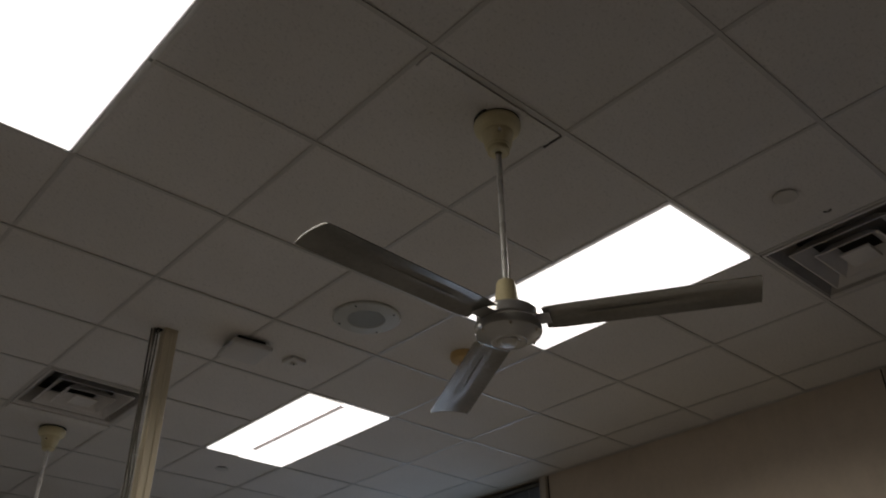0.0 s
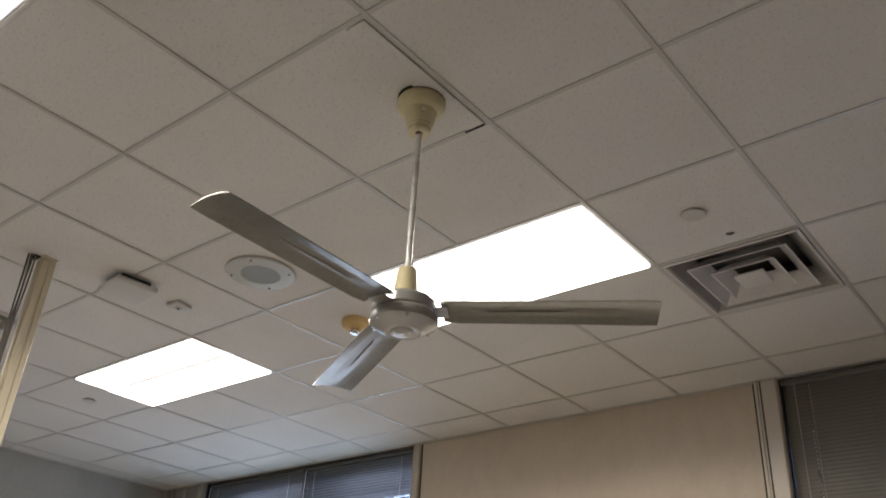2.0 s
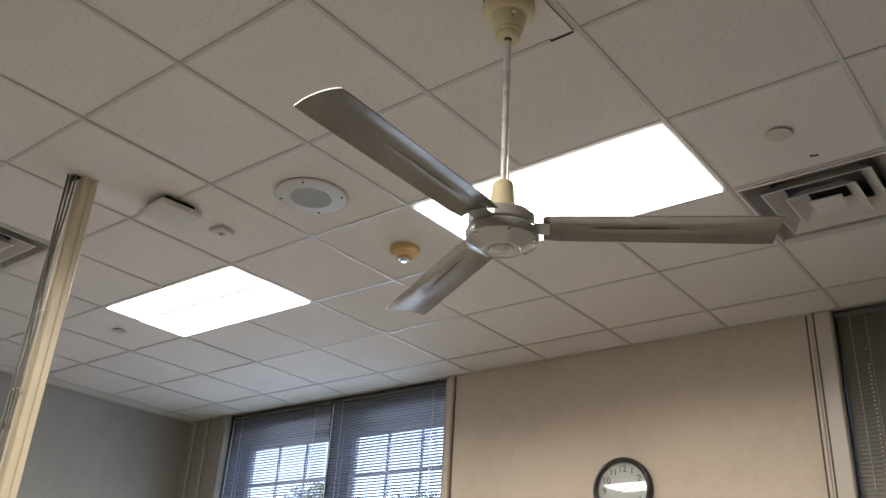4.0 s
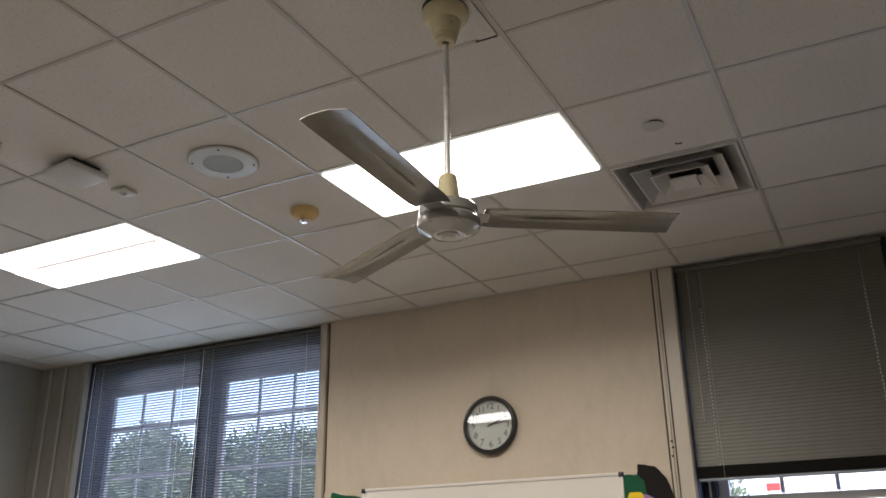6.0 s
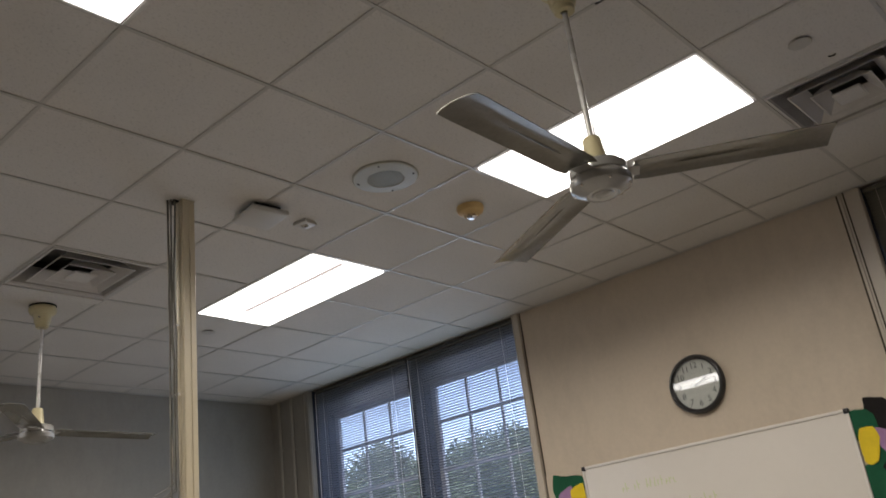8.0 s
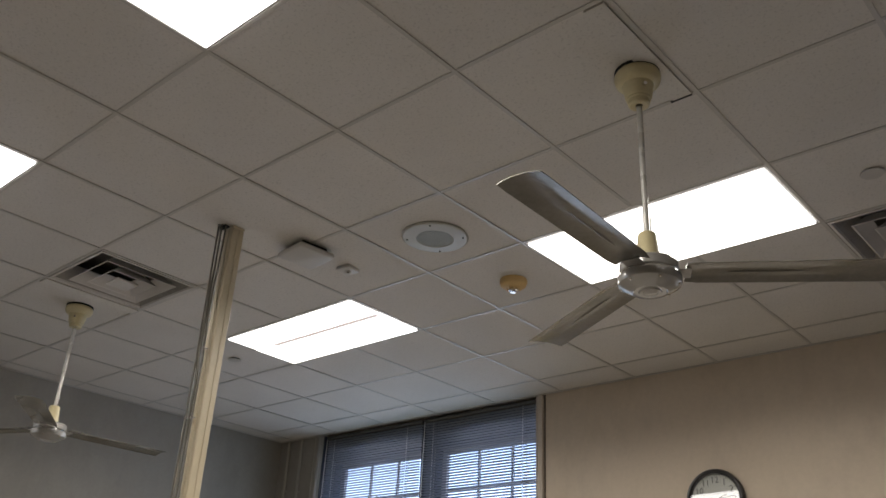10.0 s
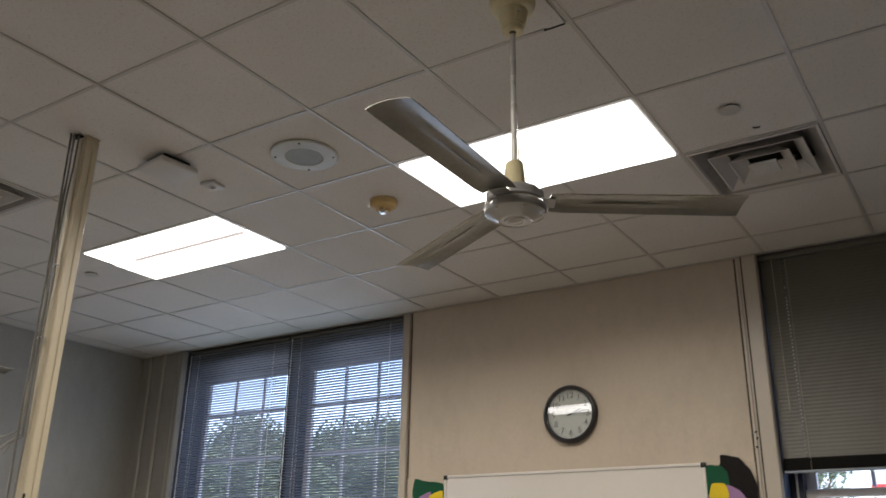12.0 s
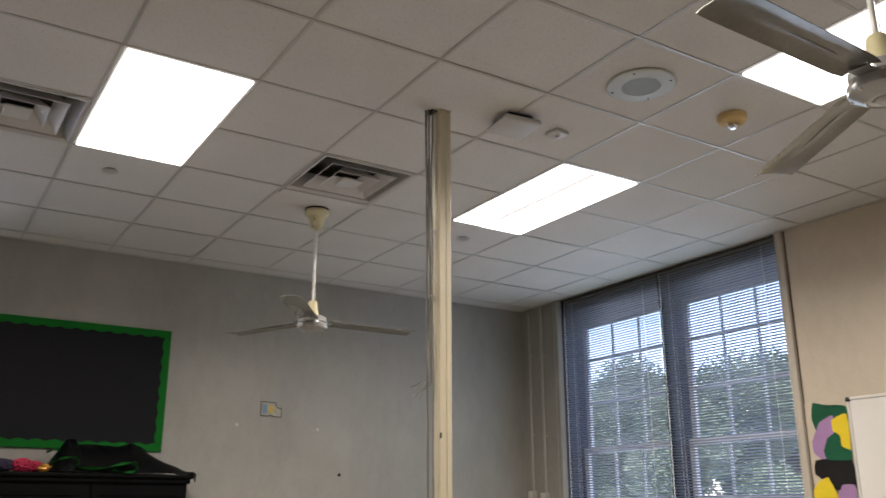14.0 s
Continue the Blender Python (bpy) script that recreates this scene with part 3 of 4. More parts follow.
def ceiling_fan(at, turn, label):
    """Local origin at the ceiling, z up."""
    t = thing("ceiling_fan", at, label, "ceiling fan", "ceiling fans")
    d = -0.781
    bm = lathe(bmesh.new(), [(0, 0.004), (0.078, 0.004), (0.078, -0.006), (0, -0.006)], 40)
    part("gasket", bm, M_DARK, t, "dark gap ring at the ceiling")
    bm = lathe(bmesh.new(), [(0.02, -0.006), (0.075, -0.006), (0.079, -0.014), (0.079, -0.026), (0.075, -0.040), (0.065, -0.050), (0.054, -0.054), (0.052, -0.060), (0.045, -0.100), (0.041, -0.106), (0.041, -0.112), (0.037, -0.116), (0.036, -0.130), (0.030, -0.135), (0.012, -0.133)], 40)
    canopy = part("canopy", bm, M_CREAM, t, "aged cream plastic canopy")
    bm = tube(bmesh.new(), [(0.040, -0.034, -0.080), (0.050, -0.042, -0.083)], 0.006, 8)
    part("screw", bm, M_CHROME, canopy)
    bm = tube(bmesh.new(), [(0, 0, -0.14), (0, 0, d + 0.14)], 0.0098, 14)
    part("down_rod", bm, M_ROD, t, "slim white down rod")
    bm = tube(bmesh.new(), [(0.013, 0.004, d + 0.150), (0.0135, 0.004, d + 0.215)], 0.003, 6)
    part("cotter_pin", bm, M_CHROME, t)
    bm = lathe(bmesh.new(), [(0.011, d + 0.160), (0.026, d + 0.158), (0.029, d + 0.152), (0.039, d + 0.060), (0.040, d + 0.057), (0, d + 0.057)], 32)
    part("rod_cover", bm, M_CREAM, t, "cream plastic bell over the rod joint")
    bm = lathe(bmesh.new(), [(0, d + 0.060), (0.055, d + 0.060), (0.084, d + 0.055), (0.091, d + 0.047), (0.092, d + 0.022), (0.089, d + 0.019), (0.0, d + 0.019)], 48)
    part("motor_cover", bm, M_FANMETAL, t)
    bm = lathe(bmesh.new(), [(0.080, d + 0.022), (0.087, d + 0.020), (0.087, d + 0.010), (0.080, d + 0.008)], 48)
    part("chrome_band", bm, M_CHROME, t, "polished band round the motor")
    bm = lathe(bmesh.new(), [(0.080, d + 0.012), (0.094, d + 0.011), (0.0975, d + 0.006), (0.098, d - 0.012), (0.095, d - 0.018), (0.090, d - 0.021), (0.058, d - 0.040), (0.052, d - 0.042), (0.048, d - 0.0395), (0.036, d - 0.0395), (0.033, d - 0.043), (0.024, d - 0.044), (0.021, d - 0.0425), (0.012, d - 0.045), (0, d - 0.0455)], 48)
    bowl = part("motor_bowl", bm, M_FANMETAL, t, "grey enamel motor bowl with rings")
    for k in range(6):
        a = 2 * math.pi * (k + 0.3) / 6
        bm = lathe(bmesh.new(), [(0, -0.0030), (0.004, -0.0026), (0.005, 0.001), (0.0, 0.003)], 10, (0.088 * math.cos(a), 0.088 * math.sin(a), d - 0.023))
        part("screw", bm, M_CHROME, bowl)
    me = blade_mesh()
    for k in range(3):
        a = turn + 120 * k
        b = part("blade", me, M_BLADE, t)
        b.matrix_basis = pose(0, 0, d + 0.024, 0, 0, a) @ pose(0, 0, 0, PITCH, 0, 0)
        bm = bmesh.new()
        box(bm, 0.080, 0.125, -0.030, 0.030, -0.0055, -0.0025, bevel=0.001)
        box(bm, 0.112, 0.190, -0.036, 0.036, 0.0115, 0.0150, bevel=0.001)
        for x, y in ((0.145, -0.015), (0.145, 0.015), (0.173, 0.0)):
            lathe(bm, [(0, 0.004), (0.003, 0.0045), (0.004, 0.012), (0, 0.012)], 8, (x, y, 0))
        part("blade_iron", bm, M_IRON, b, "grey steel blade bracket with bolts")
    return t


ceiling_fan((-0.115, -0.828, H), 32, "grey three-blade ceiling fan on a white rod with cream canopy")
ceiling_fan((-3.942, -0.862, H), 86, "white three-blade ceiling fan near the bulletin board wall")


# ---- ceiling fittings ----
def air_vent(i, j):
    t = thing("air_vent", ((i + 0.5) * G, (j + 0.5) * G, H), "square stepped ceiling air vent, greyish white metal, darker inside", "air vent", "ceiling air vents")

    def ring(a0, z0, a1, z1, th=0.002):
        bm = bmesh.new()
        loops = []
        for a, z in ((a0, z0), (a1, z1), (a1 - 0.006, z1), (a0 - th, z0)):
            loops.append([bm.verts.new((sx * a, sy * a, z)) for sx, sy in ((-1, -1), (1, -1), (1, 1), (-1, 1))])
        for p, q in zip(loops, loops[1:] + loops[:1]):
            for k in range(4):
                bm.faces.new((p[k], p[(k + 1) % 4], q[(k + 1) % 4], q[k]))
        bmesh.ops.recalc_face_normals(bm, faces=bm.faces)
        return bm
    e = G / 2 - 0.013
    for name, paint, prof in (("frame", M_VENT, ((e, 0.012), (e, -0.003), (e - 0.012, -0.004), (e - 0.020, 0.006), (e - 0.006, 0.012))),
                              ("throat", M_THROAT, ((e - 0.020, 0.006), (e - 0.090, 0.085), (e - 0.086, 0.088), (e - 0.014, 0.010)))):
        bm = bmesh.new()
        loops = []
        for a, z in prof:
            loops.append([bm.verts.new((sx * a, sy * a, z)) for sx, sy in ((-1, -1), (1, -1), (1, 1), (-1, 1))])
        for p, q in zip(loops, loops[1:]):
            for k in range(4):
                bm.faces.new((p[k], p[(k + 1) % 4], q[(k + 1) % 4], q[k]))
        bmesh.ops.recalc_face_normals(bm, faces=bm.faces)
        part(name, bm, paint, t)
    part("louvre", ring(0.152, 0.056, 0.214, -0.007), M_VENT, t)
    part("louvre", ring(0.078, 0.046, 0.138, -0.013), M_VENT, t)
    bm = bmesh.new()
    box(bm, -0.064, 0.064, -0.064, 0.064, -0.021, -0.006, bevel=0.004)
    part("centre_plate", bm, M_VENT, t)
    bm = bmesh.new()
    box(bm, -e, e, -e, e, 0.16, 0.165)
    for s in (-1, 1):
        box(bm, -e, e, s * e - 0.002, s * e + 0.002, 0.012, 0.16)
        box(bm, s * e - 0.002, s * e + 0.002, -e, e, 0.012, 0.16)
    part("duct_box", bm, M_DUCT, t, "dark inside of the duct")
    return t


for i, j in VENTS:
    air_vent(i, j)

t = thing("ceiling_speaker", (-1.523, -0.300, H), "round white ceiling speaker with a grey perforated grille", "speaker")
bm = lathe(bmesh.new(), [(0.0, 0.004), (0.160, 0.004), (0.162, -0.003), (0.155, -0.008), (0.092, -0.011), (0.088, -0.008), (0.088, -0.004), (0, -0.004)], 48)
part("ring", bm, M_RING, t)
bm = bmesh.new()
for k in range(-10, 11):
    y = k * 0.0082
    hw = math.sqrt(max(0, 0.087 ** 2 - y * y))
    if hw > 0.01:
        box(bm, y - 0.0028, y + 0.0028, -hw, hw, -0.0085, -0.006)
for k in range(-5, 6):
    y = k * 0.016
    hw = math.sqrt(max(0, 0.087 ** 2 - y * y))
    if hw > 0.01:
        box(bm, -hw, hw, y - 0.002, y + 0.002, -0.006, -0.0045)
part("grille", bm, M_GRILLE, t, "grey slotted grille")
for k in range(4):
    a = math.pi / 2 * k + 0.55
    bm = lathe(bmesh.new(), [(0, -0.013), (0.004, -0.0125), (0.005, -0.009), (0, -0.009)], 8, (0.138 * math.cos(a), 0.138 * math.sin(a), 0))
    part("screw", bm, M_DARK, t)

t = thing("smoke_detector", (-1.525, 0.335, H), "yellowed smoke detector with a small metal sounder", "smoke detector")
bm = lathe(bmesh.new(), [(0, 0.004), (0.072, 0.004), (0.074, -0.012), (0.068, -0.030), (0.055, -0.040), (0.030, -0.044), (0, -0.045)], 36)
part("body", bm, M_AMBER, t)
bm = lathe(bmesh.new(), [(0, -0.044), (0.024, -0.044), (0.025, -0.058), (0.018, -0.060), (0.016, -0.068), (0, -0.070)], 20)
part("sensor_head", bm, M_CHROME, t, "metal sensing head")
bm = bmesh.new()
for k in range(8):
    a = 2 * math.pi * k / 8
    tube(bm, [(0.036 * math.cos(a), 0.036 * math.sin(a), -0.042), (0.034 * math.cos(a), 0.034 * math.sin(a), -0.056)], 0.003, 5)
part("vent_posts", bm, M_AMBER, t)

t = thing("wifi_access_point", (-2.148, -0.58, H), "white square wireless access point on the ceiling", "access point", rz=-6)
bm = bmesh.new()
box(bm, -0.075, 0.075, -0.075, 0.075, -0.022, 0.004, bevel=0.004)
part("mount", bm, M_DARK, t, "dark mounting bracket")
bm = bmesh.new()
box(bm, -0.105, 0.105, -0.105, 0.105, -0.052, -0.022, bevel=0.012, seg=3)
part("case", bm, M_WHITE, t)

t = thing("occupancy_sensor", (-2.15, -0.292, H), "small square white sensor with a dark lens", "sensor", rz=8)
bm = bmesh.new()
box(bm, -0.045, 0.045, -0.045, 0.045, -0.016, 0.004, bevel=0.006, seg=2)
part("base", bm, M_WHITE, t)
bm = lathe(bmesh.new(), [(0, -0.028), (0.012, -0.026), (0.02, -0.016), (0, -0.014)], 16)
part("dome", bm, M_WHITE, t)
bm = lathe(bmesh.new(), [(0, -0.0295), (0.005, -0.0285), (0.006, -0.026), (0, -0.025)], 10, (0.008, -0.008, 0))
part("lens", bm, M_BLACK, t)

for x, y in ((0.306, 0.302), (-3.95, -2.178), (-3.95, 0.305)):
    t = thing("sprinkler_cover", (x, y, H), "flat round white sprinkler cover plate on the ceiling", "sprinkler", "sprinkler covers")
    bm = lathe(bmesh.new(), [(0, -0.006), (0.044, -0.0055), (0.046, -0.004), (0.045, -0.003), (0, -0.003)], 32)
    part("plate", bm, M_GRID, t)
    bm = lathe(bmesh.new(), [(0, -0.003), (0.034, -0.003), (0.034, 0.006), (0, 0.006)], 24)
    part("collar", bm, M_DARK, t)
t = thing("ceiling_hook", (0.364, 0.518, H), "tiny dark hook stuck in a ceiling tile", "hook")
bm = tube(bmesh.new(), [(-0.014, -0.004, 0.003), (-0.009, -0.002, -0.001), (0.008, 0.002, -0.002), (0.014, 0.004, 0.003)], 0.003, 6)
part("wire", bm, M_DARK, t)

# ---- service pole with cables ----
t = thing("service_pole", (-2.276, -0.932, 0), "ivory two-channel service pole from floor to ceiling", "service pole")
bm = bmesh.new()
box(bm, -0.029, 0.029, -0.029, 0.029, 0, H + 0.002, bevel=0.003)
pole = part("pole", bm, M_POLE, t)
for s in (-1, 1):
    for y0, y1 in ((-0.031, -0.002), (0.004, 0.031)):
        bm = bmesh.new()
        box(bm, min(s * 0.029, s * 0.033), max(s * 0.029, s * 0.033), y0, y1, 0.0, H - 0.01, bevel=0.0015)
        part("cover_strip", bm, M_POLE, pole)
for x0, x1 in ((-0.029, -0.002), (0.002, 0.029)):
    bm = bmesh.new()
    box(bm, x0, x1, -0.033, -0.029, 0.0, H - 0.01, bevel=0.0015)
    part("cover_strip", bm, M_POLE, pole)
bm = bmesh.new()
box(bm, -0.034, 0.034, -0.034, 0.034, H - 0.004, H + 0.006, bevel=0.002)
part("ceiling_collar", bm, M_POLE, t)
bm = bmesh.new()
box(bm, 0.033, 0.0342, -0.034, -0.024, 1.645, 1.670)
part("knockout", bm, M_DARK, t, "small dark knockout hole")
rc = random.Random(11)
for k in range(6):
    z1 = rc.uniform(1.86, 1.93) if k < 3 else 1.2
    pts = []
    n = 12
    oy, ox = -0.054 - 0.008 * (k % 3) - 0.004 * (k // 3), -0.030 + 0.012 * (k % 4)
    for i in range(n + 1):
        f = i / n
        wob = math.sin(f * 9 + k) * 0.006 + math.sin(f * 23 + 2 * k) * 0.0025
        pts.append((ox + wob * 0.5 + (0.006 if f > 0.3 else 0), oy - abs(wob) + (0.010 * f if f > 0.5 else 0), (H + 0.004) * (1 - f) + z1 * f))
    if k < 3:
        pts += [(ox - 0.004, oy - 0.03, z1 - 0.03), (ox - 0.01 * k, oy - 0.055 - 0.012 * k, z1 - 0.075 + 0.01 * k)]
    c = tube(bmesh.new(), pts, 0.0042 if k % 2 else 0.0032, 6)
    part("cable", c, M_CABLE if k != 4 else M_TRIM, t)
for z in (2.30, 2.62):
    bm = bmesh.new()
    box(bm, -0.040, 0.014, -0.064, -0.042, z, z + 0.004, bevel=0.0015)
    part("cable_tie", bm, M_SASH, t)
bm = bmesh.new()
box(bm, -0.045, 0.010, -0.066, -0.036, H - 0.004, H + 0.003, bevel=0.002)
part("ceiling_cutout", bm, M_DARK, t)


# ---- clock ----
def letters(name, body, size, at, material, parent, depth=0.0006):
    """Flat lettering on the window wall, read from inside the room."""
    c = bpy.data.curves.new(name, 'FONT')
    c.body, c.size, c.extrude = body, size, depth
    c.align_x, c.align_y = 'CENTER', 'CENTER'
    tmp = bpy.data.objects.new(name, c)
    scene.collection.objects.link(tmp)
    me = bpy.data.meshes.new_from_object(tmp.evaluated_get(bpy.context.evaluated_depsgraph_get()))
    bpy.data.objects.remove(tmp)
    me.materials.clear()
    me.materials.append(material)
    ob = new(name, me)
    ob.parent = parent
    ob.matrix_basis = pose(*at, 90, 0, 0)
    return ob


def ring_y(prof, n=48):
    """A lathe turned about the wall's normal; profile as radius and distance from the wall."""
    bm = lathe(bmesh.new(), prof, n)
    bmesh.ops.transform(bm, matrix=Matrix.Rotation(radians(90), 4, 'X'), verts=bm.verts)
    return bm


t = thing("wall_clock", (-1.307, WN, 2.379), "round white wall clock with a black rim, showing quarter past two", "clock")
t.matrix_basis = t.matrix_basis @ Matrix.Diagonal((1.06, 1.0, 1.06, 1))
part("rim", ring_y([(0.140, 0.0), (0.168, 0.0), (0.177, 0.012), (0.177, 0.034), (0.170, 0.046), (0.160, 0.048), (0.150, 0.040), (0.148, 0.020)]), M_BLACK, t, "thick black plastic rim")
face = part("dial", ring_y([(0, 0.002), (0.152, 0.002), (0.152, 0.018), (0, 0.018)]), M_FACE, t, "pale dial")
for k in range(1, 13):
    a = 2 * math.pi * k / 12
    letters("numeral", str(k), 0.052, (0.114 * math.sin(a), -0.0185, 0.114 * math.cos(a)), M_INK, face)
bm = bmesh.new()
for k in range(60):
    a = 2 * math.pi * k / 60
    r0 = 0.138 if k % 5 else 0.134
    p, q = Vector((math.sin(a), 0, math.cos(a))), Vector((math.cos(a), 0, -math.sin(a)))
    w = 0.0007 if k % 5 else 0.0014
    vs = [bm.verts.new(p * r + q * s * w + Vector((0, -0.0186, 0))) for r, s in ((r0, -1), (r0, 1), (0.144, 1), (0.144, -1))]
    bm.faces.new(vs)
part("minute_marks", bm, M_INK, face)
for name, ang, ln, w in (("hour_hand", 67, 0.075, 0.0045), ("minute_hand", 80, 0.108, 0.0032)):
    bm = bmesh.new()
    box(bm, -w, w, -0.0012, 0.0, -0.02, ln, bevel=0.0004)
    hnd = part(name, bm, M_INK, t)
    hnd.matrix_basis = pose(0, -0.021 - (0.002 if name[0] == "m" else 0), 0, 0, ang, 0)
part("hub_cap", ring_y([(0, 0.026), (0.006, 0.025), (0.007, 0.018), (0, 0.018)], 16), M_INK, t)
gl = part("glass", ring_y([(0, 0.0395), (0.150, 0.038), (0.150, 0.036), (0, 0.0375)]), M_CLOCKGLASS, t, "clear front glass")
gl.visible_shadow = False

# ---- whiteboard ----
X0, X1, Z0, Z1 = -2.266, -0.461, 0.82, 2.030
t = thing("whiteboard", ((X0 + X1) / 2, WN - 0.0125, Z0), "white dry-erase board in an aluminium frame with faint writing", "whiteboard")
w, h = (X1 - X0) / 2, Z1 - Z0
bm = bmesh.new()
box(bm, -w + 0.012, w - 0.012, -0.012, 0.0, 0.012, h - 0.012)
part("panel", bm, M_BOARD, t, "glossy white writing surface")
for x0, x1, z0, z1 in ((-w, w, h - 0.018, h), (-w, w, 0, 0.018), (-w, -w + 0.018, 0.018, h - 0.018), (w - 0.018, w, 0.018, h - 0.018)):
    bm = bmesh.new()
    box(bm, x0, x1, -0.020, 0.0, z0, z1, bevel=0.003)
    part("frame_rail", bm, M_ALU, t)
for sx in (-1, 1):
    for z in (0.0, h):
        bm = bmesh.new()
        zz = -0.003 if z == 0 else h + 0.003
        sg = 1 if z == 0 else -1
        box(bm, min(sx * (w + 0.003), sx * (w - 0.028)), max(sx * (w + 0.003), sx * (w - 0.028)), -0.023, 0.0, min(zz, zz + sg * 0.031), max(zz, zz + sg * 0.031), bevel=0.005, seg=2)
        part("corner_cap", bm, M_BLACK, t, "black plastic corner cap")
bm = bmesh.new()
box(bm, -w + 0.1, w - 0.1, -0.085, -0.02, 0.0, 0.012, bevel=0.003)
part("pen_tray", bm, M_ALU, t)
rw = random.Random(3)
bar_meshes = []
for bw, bh in ((0.006, 0.030), (0.006, 0.050), (0.020, 0.006), (0.014, 0.006)):
    bm = bmesh.new()
    box(bm, 0, bw, -0.0006, 0, 0, bh)
    bar_meshes.append(mesh_of("marker_bar", bm, M_MARKER))
for z, x, words, tall in ((1.82, -1.985, (0.04, 0.04, 0.20), 1.15), (1.665, -2.03, (0.05, 0.19, 0.16, 0.14), 1.25), (1.49, -2.02, (0.14, 0.2, 0.11), 1.0)):
    for ln in words:
        u = x - (X0 + X1) / 2
        end = u + ln
        while u < end:
            for me, dz in ((bar_meshes[rw.choice((0, 0, 1))], 0.0), (bar_meshes[rw.choice((2, 3))], rw.choice((0.0, 0.012, 0.024)))):
                bar = part("marker_bar", me, M_MARKER, t)
                bar.matrix_basis = pose(u, -0.0120, z - Z0 + dz * tall, 0, rw.uniform(-9, 9), 0) @ Matrix.Diagonal((1, 1, tall, 1))
            u += rw.uniform(0.024, 0.034)
        x += ln + 0.05


# ---- craft paper beside the whiteboard ----
def scrap(parent, corners, material, layer, seed):
    """A torn, gently curled piece of craft paper on the wall; corners as x, z in centimetres."""
    r = random.Random(seed)
    ph = [r.uniform(0, 6.28) for _ in range(4)]
    pts = [Vector((x / 100, z / 100)) for x, z in corners]
    mid = sum(pts, Vector((0, 0))) / len(pts)
    edge = []
    m = len(pts)
    for k in range(m):
        a, b, c, d = pts[k - 1], pts[k], pts[(k + 1) % m], pts[(k + 2) % m]
        for q in range(5):
            u = q / 5
            line = b.lerp(c, u)
            curve = 0.5 * ((2 * b) + (c - a) * u + (2 * a - 5 * b + 4 * c - d) * u * u + (3 * b - a - 3 * c + d) * u * u * u)
            p = line.lerp(curve, 0.4)
            p += (p - mid).normalized() * (0.0022 * noise.noise((p.x * 110, p.y * 110, seed)) + 0.005 * noise.noise((p.x * 28, p.y * 28, seed)))
            edge.append(p)
    bm = bmesh.new()
    n = len(edge)
    y0 = -0.013 - 0.0035 * layer
    rings = []
    for f in (1.0, 0.75, 0.5, 0.25):
        ring = []
        for k, p in enumerate(edge):
            q = mid.lerp(p, f)
            a = 2 * math.pi * k / n
            lift = (0.0012 + 0.0014 * math.sin(2 * a + ph[3])) * f ** 4 + 0.0010 * noise.noise((q.x * 16, q.y * 16, seed + 0.5))
            ring.append((q.x, y0 - max(-0.002, lift), q.y))
        rings.append(ring)
    for th in (0.0, 0.0012):
        vs = [[bm.verts.new((u, y + th, v)) for u, y, v in ring] for ring in rings]
        hub = bm.verts.new((mid.x, y0 + th - 0.0010 * noise.noise((mid.x * 16, mid.y * 16, seed + 0.5)), mid.y))
        for p, q in zip(vs, vs[1:]):
            for k in range(n):
                bm.faces.new((p[k], p[(k + 1) % n], q[(k + 1) % n], q[k]))
        for k in range(n):
            bm.faces.new((vs[-1][k], vs[-1][(k + 1) % n], hub))
    bmesh.ops.recalc_face_normals(bm, faces=bm.faces)
    return part("paper_piece", bm, material, parent)


t = thing("paper_collage", (0, WN, 0), "torn green, mauve, yellow and black paper collage beside the whiteboard", "paper collage", "paper collages")
scrap(t, ((-252, 202), (-242, 200), (-228, 198), (-228, 188), (-240, 186), (-251, 184), (-254, 192)), M_FGREEN, 1, 20)
scrap(t, ((-238, 193), (-236, 184), (-242, 176), (-243, 166), (-250, 166), (-255, 170), (-255, 178), (-248, 189)), M_FPURPLE, 2, 21)
scrap(t, ((-228, 193), (-228, 171), (-236, 173), (-236, 180), (-239, 183), (-239, 190)), M_FYELLOW, 3, 22)
scrap(t, ((-237, 182), (-234, 179), (-234, 173), (-228, 170), (-228, 164), (-245, 165), (-247, 171), (-243, 179)), M_FGREEN, 4, 23)
scrap(t, ((-254, 165), (-240, 166), (-228, 166), (-228, 147), (-242, 146), (-251, 153), (-256, 157)), M_FBLACK, 3, 24)
scrap(t, ((-246, 154), (-241, 142), (-244, 132), (-257, 134), (-258, 146), (-253, 152)), M_FYELLOW, 4, 25)
scrap(t, ((-237, 149), (-228, 149), (-228, 134), (-240, 133), (-241, 141)), M_FPURPLE, 5, 26)
scrap(t, ((-256, 137), (-240, 138), (-228, 136), (-228, 118), (-244, 116), (-257, 120)), M_FGREEN, 3, 27)
t = thing("paper_collage", (0, WN, 0), "torn craft paper collage with a curling black sheet by the casing", "paper collage", "paper collages")
scrap(t, ((-37, 207), (-27, 205), (-21, 198), (-18, 189), (-19, 178), (-27, 181), (-36, 187), (-38, 200)), M_FBLACK, 2, 60)
scrap(t, ((-46, 201), (-38, 201), (-34, 197), (-33, 187), (-39, 184), (-46, 185)), M_FGREEN, 3, 61)
scrap(t, ((-43, 191), (-36, 191), (-34, 184), (-38, 173), (-42, 171), (-45, 173), (-45, 186)), M_FYELLOW, 5, 62)
scrap(t, ((-35, 190), (-28, 187), (-24, 181), (-27, 177), (-32, 175), (-36, 182)), M_FPURPLE, 4, 63)
scrap(t, ((-38, 180), (-34, 181), (-33, 174), (-38, 168), (-43, 170)), M_FGREEN, 3, 64)
scrap(t, ((-37, 175), (-23, 178), (-22, 165), (-27, 157), (-38, 156), (-39, 168)), M_FBLACK, 2, 65)
